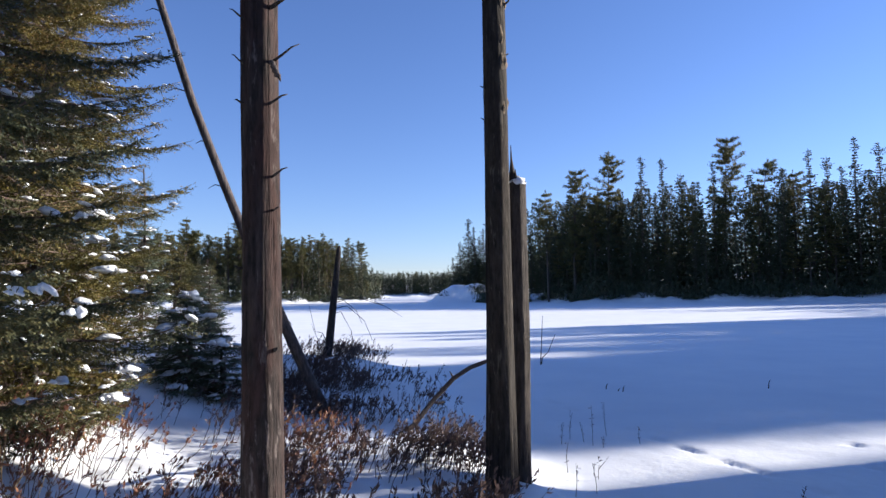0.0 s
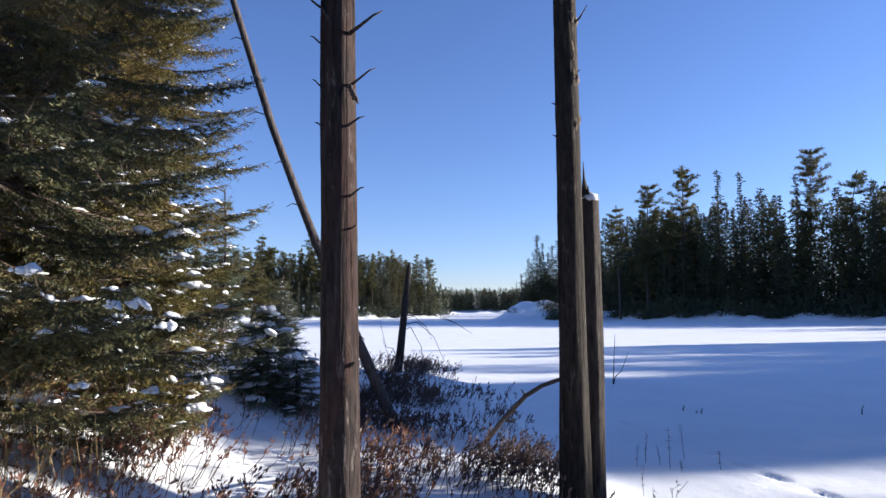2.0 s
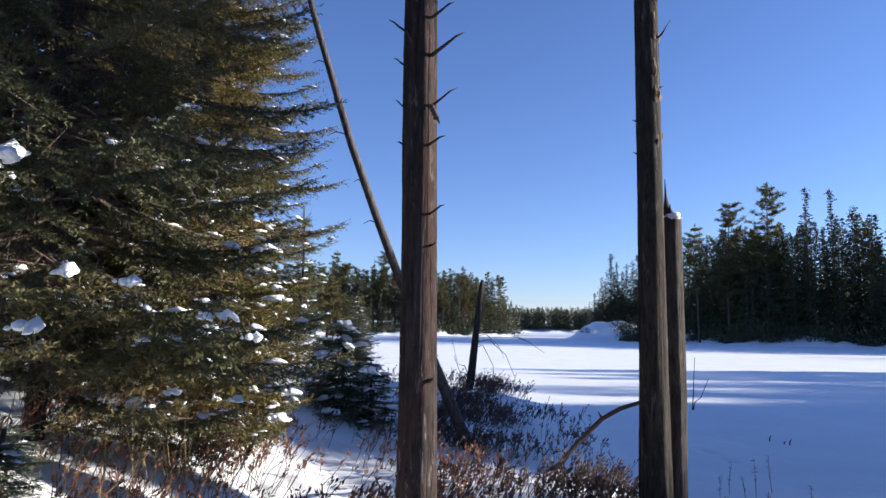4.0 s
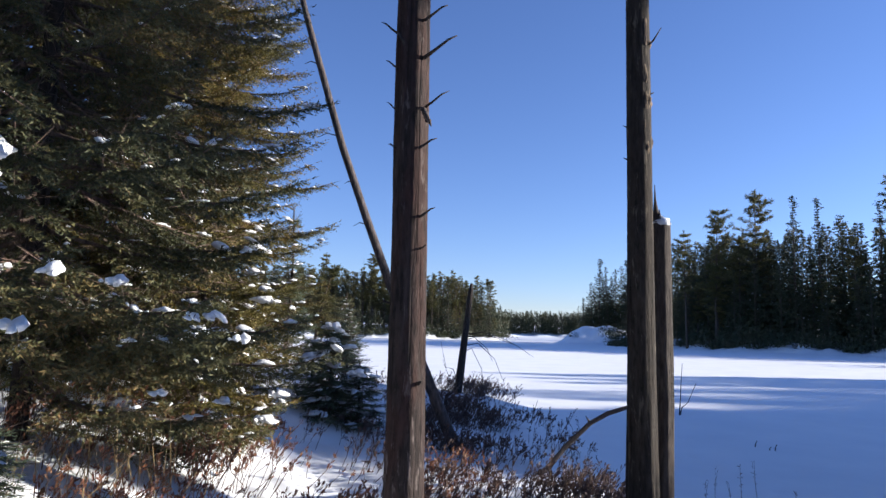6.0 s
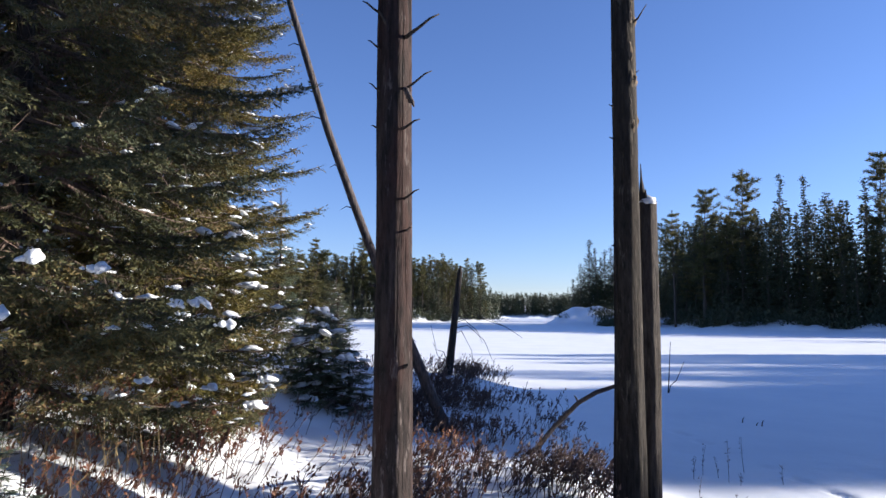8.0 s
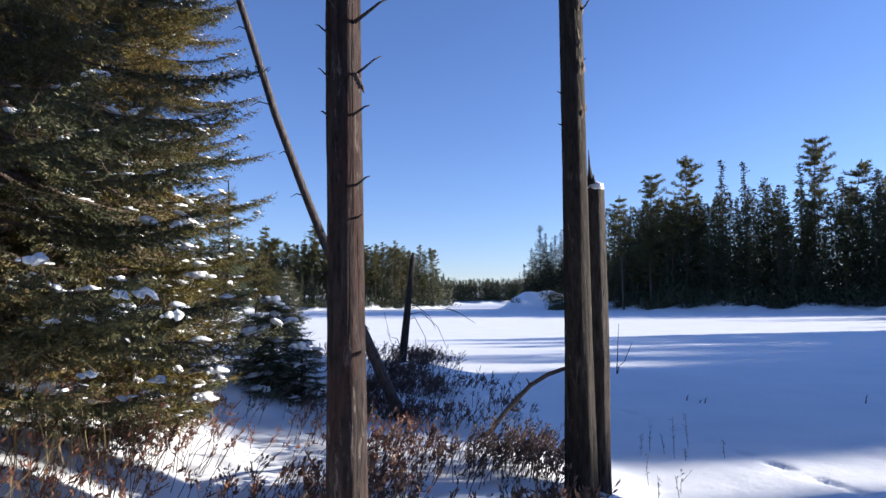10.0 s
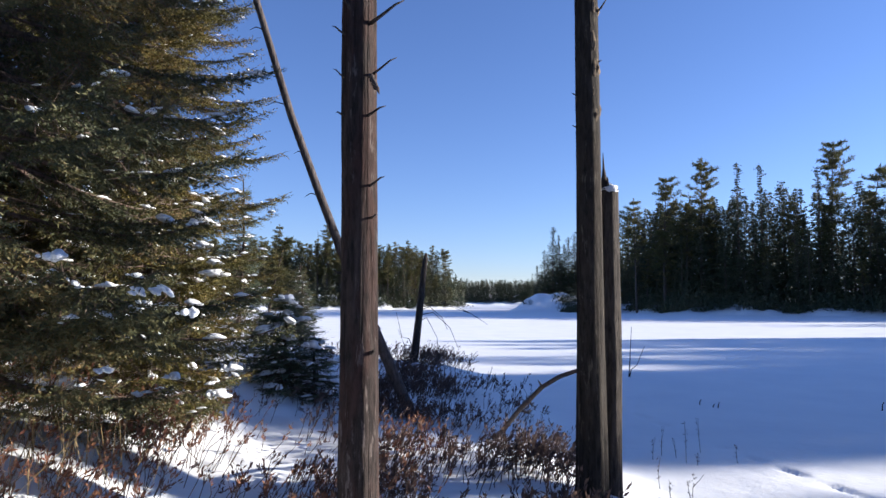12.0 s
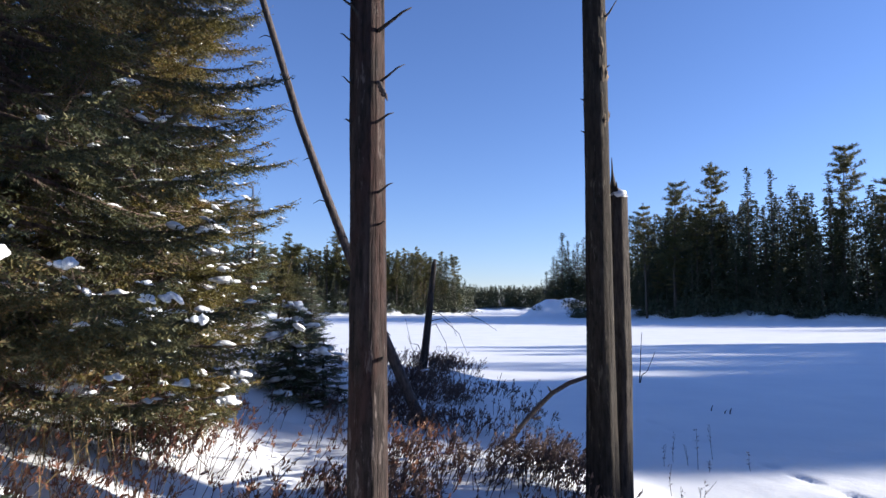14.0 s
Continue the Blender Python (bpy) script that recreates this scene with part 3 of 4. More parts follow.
def shore_brush():
    """Low leafless and evergreen brush along the far banks."""
    soup = Soup()
    for line, n in (([(12, 104), (13, 92), (18, 82.5), (30, 76.5), (44, 68.5), (58, 58.5)], 1500), ([(-13, 124.5), (-26, 113.5), (-45, 104.5)], 420)):
        pts = np.array(line, float)
        for _ in range(n):
            k = rng.integers(0, len(pts) - 1)
            d = pts[k + 1] - pts[k]
            side = np.array([d[1], -d[0]]) / np.hypot(*d)
            if shore_distance((pts[k] + d * 0.5 + side)[None])[0] < 0:
                side = -side
            p = pts[k] + d * rng.random() + side * (0.8 + 6.5 * rng.random() ** 2)
            z, m, h = gz(*p), 18, 0.6 + 2.6 * rng.random() ** 2
            q = np.column_stack([rng.normal(0, 0.4, m), rng.normal(0, 0.4, m), np.abs(rng.normal(0, 0.45 * h, m))]) + [p[0], p[1], z]
            soup.add(*spikes(q, rng.normal(0, 0.6, (m, 3)) + [0, 0, 0.6], 0.35 + 0.3 * rng.random(m), 0.12))
    for x, y in ((6.0, 103.6), (6.6, 103.9), (5.5, 104.2), (7.2, 103.2), (0.2, 104.8), (5.2, 104.8), (6.3, 104.6), (7.6, 104.2), (8.4, 103.6), (9.2, 103.4), (4.9, 105.6)):
        q = np.column_stack([rng.normal(0, 0.5, 60), rng.normal(0, 0.4, 60), np.abs(rng.normal(0, 0.45, 60))]) + [x, y, gz(x, y)]
        soup.add(*spikes(q, rng.normal(0, 0.6, (60, 3)) + [0, 0, 0.5], 0.5, 0.10))
    tagged(part("shore_brush", soup.mesh("shore_brush"), SPRUCE_NEEDLES), "dark low brush along the snowy far banks", "brush", kind="stuff")


shore_brush()


# ---- the near spruces ----
def near_spruce(h, reach, seed, low=0.45, detail=6.0, whorl=0.30, arms=5, needle=1.0, aims=(), bare=0.30, girth=0.05, even=0.55):
    """A spruce seen close: flat drooping boughs with side branchlets and needled shoots, dead twigs inside; coarser above `detail`.
    aims: ends of further boughs, from the foot of the tree."""
    g = np.random.default_rng(seed)
    trunk, twigs, boughs = Soup(), Soup(), []
    zs = np.linspace(-0.9, h, 14)
    trunk.tube(np.column_stack([0.03 * np.sin(zs), 0.03 * np.cos(zs * 1.3), zs]), np.interp(zs, [0, h], [girth, 0.012]), 12)
    sp, sd, sl, rests, tp, td, tl = [], [], [], [], [], [], []
    plan = []
    z = low
    while z < h - 0.06:
        f = z / h
        for a in (np.arange(arms) / arms + g.random() + g.normal(0, 0.05, arms)) * 6.283:
            L = reach * ((1 - f) ** 0.85) * (even + (1.1 - even) * g.random())
            if z < 1.2:
                L *= 0.65 + 0.35 * z / 1.2
            if L > 0.05:
                plan.append((z + 0.5 * whorl * g.normal(), a, L, (0.36 - 0.52 * f) * (0.6 + 0.8 * g.random())))
        z += (whorl if z < detail else 0.55) * (0.75 + 0.5 * g.random())
    for x, y, zz in aims:
        L = math.hypot(x, y)
        plan.append((zz + 0.084 * L, math.atan2(y, x), L, 0.3001))
    for z, a, L, droop in plan:
        full = z < detail
        out, side, up = np.array([math.cos(a), math.sin(a), 0.0]), np.array([-math.sin(a), math.cos(a), 0.0]), np.array([0, 0, 1.0])
        k = max(5, int(L / 0.2))
        s = np.linspace(0, 1, k)
        curve = g.normal(0, 0.10) * (droop != 0.3001)
        pts = up * z + out * (L * s)[:, None] + side * (curve * L * s * s)[:, None] + up * ((-droop * s + 0.22 * droop * s ** 3 + 0.15 * s ** 4) * L)[:, None]
        bough = Soup()
        bough.tube(pts, np.interp(s, [0, 1], [0.006 + 0.008 * L, 0.003]), 5, False)
        boughs.append(bough.mesh("bough", True))
        n = max(4, int(L / (0.046 if full else 0.15)))
        us = (np.arange(n) + g.random(n) * 0.7) / n
        at = np.stack([np.interp(us, s, pts[:, c]) for c in range(3)], 1)
        ds = unit(np.stack([np.interp(us, s, np.gradient(pts[:, c])) for c in range(3)], 1))
        hang = 0.10 + 0.30 * g.random()
        for j in range(n):
            u, p, d = us[j], at[j], ds[j]
            if u > 0.35 and g.random() < 0.26:
                rests.append((*p, math.atan2(d[1], d[0]), u))
            if full and u < 0.75:
                for _ in range(2):
                    tp.append(p)
                    td.append(unit(d * 0.4 + g.normal(0, 0.6, 3) + [0, 0, -0.15]))
                    tl.append(0.10 + 0.28 * g.random())
            if u < bare * (0.5 + 0.9 * g.random()):
                continue
            for sgn in (-1, 1):
                w = (0.12 + 0.37 * min(1.0, 1.6 * (1 - u)) * min(1, L / 1.3)) * (0.55 + 0.6 * g.random())
                e = unit(d * 0.72 + side * sgn * 0.72 + up * (-hang + 0.13 * g.normal()))
                m = max(1, int(w / (0.075 * needle if full else 0.17)))
                v = (np.arange(m) / m)[:, None]
                q = p + e * w * v - up * 0.14 * w * v * v
                sp.append(q)
                sd.append(np.repeat((e - up * 0.12)[None], m, 0) + g.normal(0, 0.10, (m, 3)))
                sl.append(np.full(m, (0.095 if full else 0.20) * needle))
                flat = unit(np.cross(e, up))
                for turn in (-1, 1):
                    sp.append(q)
                    sd.append(e * 0.75 + flat * turn * 0.65 + g.normal(0, 0.16, (m, 3)) - up * 0.10)
                    sl.append((0.055 + 0.05 * g.random(m)) * needle * (1 if full else 2) * (1.15 - 0.5 * v[:, 0]))
                if full and u < 0.6 and g.random() < 0.5:
                    tp.append(p)
                    td.append(e)
                    tl.append(w)
        sp.append(pts[-1:])
        sd.append(ds[-1:])
        sl.append(np.array([0.10 * needle]))
    twigs.add(*blades(np.array(tp), np.array(td), np.array(tl), 0.006))
    sp, sd, sl = np.concatenate(sp), unit(np.concatenate(sd)), np.concatenate(sl)
    crown = Soup()
    per = 6
    P, D, Ln = np.repeat(sp, per, 0), np.repeat(sd, per, 0), np.repeat(sl, per)
    s = np.tile((np.arange(per) + 0.4) / per, len(sp))[:, None]
    wild = unit(g.normal(size=P.shape) + [0, 0, 0.15])
    big = 1 + 0.9 * (Ln > 0.14 * needle)
    per_needle = (0.024 + 0.010 * g.random(len(P))) * big * (0.6 + 0.4 * needle)
    crown.add(*spikes(P + D * Ln[:, None] * s, D * 0.85 + wild * 0.75, per_needle, 0.0105 * big))
    return trunk.mesh("trunk", True), boughs, crown.mesh("crown"), np.array(rests), twigs.mesh("twigs")


LUMPS = [lump_mesh("snow_clump", i, 0.75 + 0.1 * (i % 3), 3 if i else 2) for i in range(6)]


def tilted(g, a):
    """A turn along a bough that slopes down outwards, with some chance in it."""
    return Matrix.Rotation(a + 0.4 * g.normal(), 4, "Z") @ Matrix.Rotation(0.22 + 0.22 * g.normal(), 4, "Y") @ Matrix.Rotation(0.22 * g.normal(), 4, "X")


def near_tree(name, built, leaf, label, where, spin, clumps, size, seed, wide=1.0, tall=1.0, lift=0.0, laden=()):
    """laden: the ends of boughs that carry heavy clumps, with the width of each."""
    g = np.random.default_rng(seed)
    top = new(name)
    part("trunk", built[0], SPRUCE_BARK, top)
    for me in built[1]:
        part("bough", me, TWIG, top)
    tagged(part("twig_tangle", built[4], TWIG, top, "bare grey-brown dead twigs"), kind="stuff")
    part("crown", built[2], leaf, top)
    rests = built[3]
    # snow keeps best on the outer ends of the low boughs on the lake side
    ang = np.arctan2(rests[:, 1], rests[:, 0]) + spin
    chance = rests[:, 4] ** 2 * np.exp(-rests[:, 2] / 1.7) * (1.25 + np.cos(ang + 0.7))
    pick = g.choice(len(rests), min(clumps, len(rests)), replace=False, p=chance / chance.sum())
    for i in pick:
        w = size * (0.30 + 0.95 * g.random() ** 2.2)
        m = Matrix.Translation(rests[i][:3] + [0, 0, 0.015 + 0.1 * w]) @ tilted(g, rests[i][3]) @ Matrix.Diagonal((w * (0.9 + 0.7 * g.random()), w * (0.7 + 0.4 * g.random()), w * (0.5 + 0.4 * g.random()), 1))
        part("snow_clump", LUMPS[g.integers(1, 6)], None, top, place=m)
    for x, y, z, w in laden:
        for k in range(3 if w > 0.2 else 2):
            off = Vector((math.cos(2.4 * k + x) * 0.5 * w * (k > 0), math.sin(2.4 * k + x) * 0.4 * w * (k > 0), 0.08 * w - 0.05 * w * k))
            v = w * (1.0, 0.72, 0.55)[k]
            part("snow_clump", LUMPS[g.integers(1, 6)], None, top, place=Matrix.Translation(Vector((x, y, z)) + off) @ tilted(g, math.atan2(y, x)) @ Matrix.Diagonal((v * 0.95, v * 0.8, v * 0.80, 1)))
    dust = Soup()
    left = set(pick)
    rest2 = [r for i, r in enumerate(rests) if i not in left and (i % 3 or len(rests) < 800)]
    if rest2:
        base = np.array([v.co for v in LUMPS[0].vertices])
        tri = np.array([list(p.vertices) for p in LUMPS[0].polygons])
        for r in rest2:
            w = size * (0.2 + 0.55 * g.random() ** 2)
            dust.add(base * [w * (1.2 + 1.3 * g.random()), w * 0.8, w * (0.5 + 0.3 * g.random())] @ np.array(Matrix.Rotation(-r[3], 3, "Z")) + r[:3] + [0, 0, 0.015], tri)
        tagged(part("snow_dusting", dust.mesh("snow_dusting", True), CLUMP_SNOW, top, "small scraps of white snow on the twigs"), kind="stuff")
    x, y = where
    top.matrix_basis = Matrix.Translation((x, y, gz(x, y) - 0.04 + lift)) @ Matrix.Rotation(spin, 4, "Z") @ Matrix.Diagonal((wide, wide, tall, 1))
    return tagged(top, label, "spruce tree", "snowy spruces of the bank")


# the heavy snow clumps of the nearest spruce: place and width
HEAVY = [(-2.65, 2.45, 2.25, 0.24), (-2.16, 2.76, 1.69, 0.10), (-2.37, 2.58, 1.73, 0.11), (-1.78, 3.02, 1.54, 0.09), (-1.86, 2.93, 1.53, 0.07), (-1.71, 3.17, 1.43, 0.09), (-2.04, 2.97, 1.15, 0.08),
         (-2.12, 4.53, 1.0, 0.12), (-2.15, 4.40, 0.83, 0.14), (-2.57, 2.10, 2.78, 0.12), (-2.39, 2.43, 1.47, 0.13), (-2.12, 3.74, 1.03, 0.09)]
NEAR = (-3.3, 3.4)
foot = gz(*NEAR) - 0.04
laden = [(x - NEAR[0], y - NEAR[1], z - foot, w) for x, y, z, w in HEAVY]
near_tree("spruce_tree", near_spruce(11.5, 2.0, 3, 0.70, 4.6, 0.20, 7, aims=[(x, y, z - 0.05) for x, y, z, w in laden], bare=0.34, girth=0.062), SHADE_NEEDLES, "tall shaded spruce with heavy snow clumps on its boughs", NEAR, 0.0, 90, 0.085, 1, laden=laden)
near_tree("spruce_tree", near_spruce(19.0, 2.5, 14, 0.45, 6.6, 0.165, 9, 1.25, girth=0.10, even=0.72), NEEDLES, "tall olive spruce with snow clumps beside the snags", (-5.1, 7.15), 2.2, 150, 0.105, 2, 0.94)
sapling = near_spruce(1.3, 0.62, 9, 0.08, 6.0, 0.10, 6, 0.8, bare=0.12, girth=0.02)
near_tree("spruce_sapling", sapling, DARK_NEEDLES, "small dark spruce sapling laden with snow", (-2.72, 7.1), 0.4, 90, 0.15, 4, 1.1, 0.86, laden=[(0.03, 0.0, 1.20, 0.20), (0.18, -0.12, 0.95, 0.17), (-0.20, -0.15, 0.84, 0.16), (0.28, -0.2, 0.62, 0.16)])
near_tree("spruce_sapling", sapling, DARK_NEEDLES, "short snowy spruce sapling beside the laden one", (-2.38, 7.2), 3.3, 60, 0.14, 12, 0.85, 0.55, laden=[(0.0, -0.05, 1.15, 0.20), (0.2, -0.2, 0.7, 0.16)])
near_tree("spruce_sapling", sapling, DARK_NEEDLES, "small snowy spruce sapling under the big spruces", (-3.15, 7.7), 2.4, 30, 0.14, 5, 0.95, 0.62)
near_tree("spruce_sapling", sapling, DARK_NEEDLES, "low snowy spruce sapling in the shade of the bank", (-2.5, 2.4), 1.4, 60, 0.11, 6, 0.85, 0.40)
bushy = near_spruce(2.6, 1.2, 21, 0.12, 6.0, 0.15, 7, 1.05, bare=0.2, girth=0.03)
near_tree("young_spruce", bushy, NEEDLES, "bushy young spruce with snowy lower boughs", (-3.05, 4.95), 5.0, 100, 0.12, 9)
near_tree("young_spruce", bushy, NEEDLES, "bushy young spruce in the shade of the tall one", (-4.0, 6.3), 2.0, 60, 0.11, 10)
slim = near_spruce(3.4, 0.8, 12, 0.25, 4.0, 0.15, 6, 0.9, girth=0.035)
near_tree("young_spruce", slim, DARK_NEEDLES, "slender dark young spruce behind the sapling", (-5.6, 12.2), 1.0, 16, 0.10, 7)
near_tree("young_spruce", slim, DARK_NEEDLES, "thin open young spruce near the lake edge", (-4.75, 13.2), 2.6, 22, 0.11, 8, 0.75, 0.60)
near_tree("young_spruce", slim, NEEDLES, "low open young spruce near the lake edge", (-4.1, 11.6), 4.1, 22, 0.11, 11, 0.7, 0.42)


# ---- the dead snags ----
def snag(axis, radii, seed, ridges=9, depth=0.15, segs=44, step=0.035):
    """A barkless dead stem with long grooves, knots and an uneven girth; axis and radii by height."""
    axis = np.array(axis, float)
    zs = np.arange(axis[0, 2], axis[-1, 2] + step / 2, step)
    cx, cy, rr = (np.interp(zs, axis[:, 2], c) for c in (axis[:, 0], axis[:, 1], np.array(radii, float)))
    a = np.arange(segs) * 2 * np.pi / segs
    v = []
    for z, x, y, r in zip(zs, cx, cy, rr):
        for t in a:
            d = Vector((math.cos(t), math.sin(t), 0))
            k = 1 + depth * noise.noise(Vector((d.x * 2.2 + seed, d.y * 2.2, z * 0.55))) + depth * 0.45 * noise.noise(Vector((d.x * 8 + seed, d.y * 8, z * 0.8))) \
                + depth * 0.18 * noise.noise(Vector((d.x * 5, d.y * 5 + seed, z * 9)))
            v.append((x + d.x * r * k, y + d.y * r * k, z))
    n = len(zs)
    i, j = np.meshgrid(np.arange(n - 1), np.arange(segs), indexing="ij")
    p, q = i * segs + j, i * segs + (j + 1) % segs
    t = np.concatenate([np.stack([p, q, q + segs], -1).reshape(-1, 3), np.stack([p, q + segs, p + segs], -1).reshape(-1, 3)])
    v = np.array(v + [(cx[0], cy[0], zs[0]), (cx[-1], cy[-1], zs[-1])])
    js = np.arange(segs)
    t = np.concatenate([t, np.stack([(n - 1) * segs + js, (n - 1) * segs + (js + 1) % segs, np.full(segs, n * segs + 1)], -1)])
    return tri_mesh("stem", v, t, True)


def stub(pts, radii, parent, mat, label=""):
    s = Soup()
    s.tube(pts, radii, 7)
    return part("branch_stub", s.mesh("branch_stub", True), mat, parent, label)


def build_snag_a():
    top = new("dead_snag")
    z0 = gz(-0.74, 2.82) - 0.15
    part("stem", snag([(-0.738, 2.82, z0), (-0.737, 2.82, 0.7), (-0.742, 2.82, 1.7), (-0.752, 2.82, 2.85), (-0.765, 2.80, 4.2)], (0.102, 0.088, 0.080, 0.077, 0.068), 3.0), GREY_WOOD, top)
    for bx, bz, tx, tz, thick in ((-0.69, 2.75, -0.53, 2.835, 0.010), (-0.69, 2.505, -0.56, 2.575, 0.007), (-0.715, 2.315, -0.61, 2.357, 0.008), (-0.69, 2.005, -0.61, 2.042, 0.007),
                                  (-0.68, 1.865, -0.64, 1.872, 0.006), (-0.69, 2.935, -0.575, 2.985, 0.008), (-0.80, 2.865, -0.89, 2.925, 0.007), (-0.745, 2.765, -0.815, 2.875, 0.011),
                                  (-0.80, 2.70, -0.86, 2.735, 0.006), (-0.80, 2.50, -0.85, 2.535, 0.005), (-0.80, 2.33, -0.835, 2.335, 0.006), (-0.67, 1.275, -0.645, 1.285, 0.010), (-0.81, 1.62, -0.835, 1.63, 0.006)):
        p, e = np.array([bx, 2.77, bz]), np.array([tx, 2.74, tz])
        w = e - p
        stub([p, p + w * 0.4 + [0, -0.01, -0.003], p + w * 0.75 + [0, -0.01, 0.003], e], [thick, thick * 0.75, thick * 0.55, thick * 0.25], top, DARK_WOOD)
    knot = Soup()
    for k in range(4):
        p = np.array([-0.685 + 0.008 * k, 2.752, 2.50 - 0.018 * k])
        knot.tube([p, p + [0.014, -0.016, -0.008], p + [0.024, -0.020, -0.036]], [0.012, 0.010, 0.002], 7)
    part("knot", knot.mesh("knot", True), BRANCH_WOOD, top, "torn knot of splintered wood")
    tagged(top, "bare weathered grey-brown dead trunk with broken branch stubs", "dead tree", "dead snags on the bank")


def build_snag_b():
    top = new("dead_snag")
    x, y = 0.375, 3.96
    part("stem", snag([(x - 0.005, y, gz(x, y) - 0.2), (x, y, 0.45), (x + 0.003, y, 1.2), (x + 0.006, y, 2.2), (x + 0.006, y, 3.3), (x + 0.0, y, 4.6)], (0.115, 0.092, 0.080, 0.073, 0.068, 0.060), 8.0, depth=0.12), SCALY_WOOD, top)
    g = np.random.default_rng(5)
    for _ in range(14):
        z = 2.35 + 1.15 * g.random()
        a = -1.25 + 1.2 * g.random()
        w, hgt = 0.006 + 0.010 * g.random(), 0.02 + 0.05 * g.random()
        r = 0.0735
        s = Soup()
        p = np.array([x + 0.006 + math.cos(a) * r, y + math.sin(a) * r, z])
        e = np.array([math.cos(a), math.sin(a), 0])
        u = np.array([-math.sin(a), math.cos(a), 0])
        n = 8
        t = np.arange(n) * 6.283 / n
        ring = p + np.outer(np.cos(t) * w * (0.7 + 0.5 * g.random(n)), u) + np.outer(np.sin(t) * hgt * (0.7 + 0.5 * g.random(n)), [0, 0, 1.0]) + e * -0.004
        s.add(np.concatenate([ring, [p + e * (0.006 + 0.004 * g.random())]]), [(i, (i + 1) % n, n) for i in range(n)])
        part("bark_flake", s.mesh("bark_flake"), PALE_WOOD, top, "pale flaking scrap of bark")
    stub([(x + 0.05, y - 0.03, 3.26), (x + 0.09, y - 0.04, 3.29), (x + 0.14, y - 0.05, 3.37)], [0.008, 0.006, 0.002], top, DARK_WOOD)
    for z, sgn in ((2.75, -1), (2.55, -1), (1.9, -1), (2.95, 1)):
        stub([(x + sgn * 0.06, y - 0.03, z), (x + sgn * 0.09, y - 0.035, z + 0.015)], [0.006, 0.002], top, DARK_WOOD)
    tagged(top, "tall scaly grey dead trunk standing at the lake edge", "dead tree", "dead snags on the bank")


def build_snag_c():
    top = new("broken_stump")
    x, y = 0.515, 4.13
    part("stem", snag([(x - 0.03, y, gz(x, y) - 0.2), (x - 0.015, y, 0.6), (x, y, 1.3), (x + 0.005, y, 2.19)], (0.085, 0.066, 0.062, 0.056), 13.0), DARK_WOOD, top)
    s = Soup()
    s.tube([(x - 0.03, y + 0.0, 2.16), (x - 0.022, y, 2.25), (x - 0.026, y, 2.34), (x - 0.028, y, 2.44)], [0.034, 0.022, 0.008, 0.002], 6)
    s.tube([(x - 0.012, y - 0.02, 2.16), (x - 0.005, y - 0.02, 2.24), (x - 0.004, y - 0.02, 2.28)], [0.022, 0.010, 0.002], 5)
    part("splinter", s.mesh("splinter"), DARK_WOOD, top, "pointed dark splinter at the break")
    part("snow_cap", LUMPS[0], None, top, "cap of white snow", Matrix.Translation((x + 0.012, y - 0.012, 2.195)) @ Matrix.Diagonal((0.10, 0.11, 0.10, 1)))
    tagged(top, "broken-off dark dead stump with a splintered snowy top", "dead tree", "dead snags on the bank")


build_snag_a()
build_snag_b()
build_snag_c()


def build_leaning_pole():
    top = new("leaning_dead_trunk")
    pts = [(-1.13, 6.92, 0.10), (-1.23, 6.89, 0.31), (-1.566, 6.75, 1.131), (-1.952, 6.65, 2.052), (-2.18, 6.55, 2.678), (-2.455, 6.45, 3.458), (-2.848, 6.30, 4.79), (-3.15, 6.18, 5.9)]
    s = Soup()
    s.tube(pts, [0.066, 0.064, 0.056, 0.047, 0.043, 0.040, 0.034, 0.024], 14)
    part("stem", s.mesh("stem", True), BRANCH_WOOD, top)
    g = np.random.default_rng(3)
    for f in np.linspace(0.30, 0.98, 9):
        k = f * 7
        i = min(int(k), 6)
        p = np.array(pts[i]) * (1 - k + i) + np.array(pts[i + 1]) * (k - i)
        d = g.choice([-1, -1, -1, 1])
        ln = 0.06 + 0.20 * g.random()
        stub([p, p + [d * ln * 0.6, -0.05, ln * 0.15], p + [d * ln, -0.08, -0.02]], [0.008, 0.005, 0.002], top, DARK_WOOD)
    tagged(top, "thin dead trunk leaning against the spruces", "dead tree")


def build_stick():
    top = new("dead_stub")
    s = Soup()
    z = gz(-2.03, 11.65)
    s.tube([(-2.06, 11.64, z - 0.1), (-2.0, 11.65, 0.6), (-1.92, 11.67, 1.4), (-1.83, 11.68, 2.25), (-1.815, 11.68, 2.38)], [0.095, 0.075, 0.062, 0.046, 0.02], 10)
    part("stem", s.mesh("stem", True), DARK_WOOD, top)
    g = np.random.default_rng(8)
    for k, (z, dx, dz) in enumerate(((1.25, 0.75, -0.55), (1.35, 0.55, -0.35), (1.4, 1.25, -0.30), (1.45, 1.0, -0.2), (1.15, 0.45, -0.75), (0.55, -0.35, 0.75), (0.5, -0.28, 0.5), (2.2, 0.08, 0.08))):
        p = np.array([-2.0 + 0.08 * (z - 0.5), 11.66, z])
        e = p + [dx, 0.2 * g.normal(), dz]
        stub([p, p + [dx * 0.35, 0, 0.05 + max(0, dz * 0.3)], p + [dx * 0.75, 0.05, dz * 0.4], e], [0.010, 0.007, 0.005, 0.003], top, DARK_WOOD)
    tagged(top, "leaning dark dead stub with drooping twigs among shrubs", "dead tree")


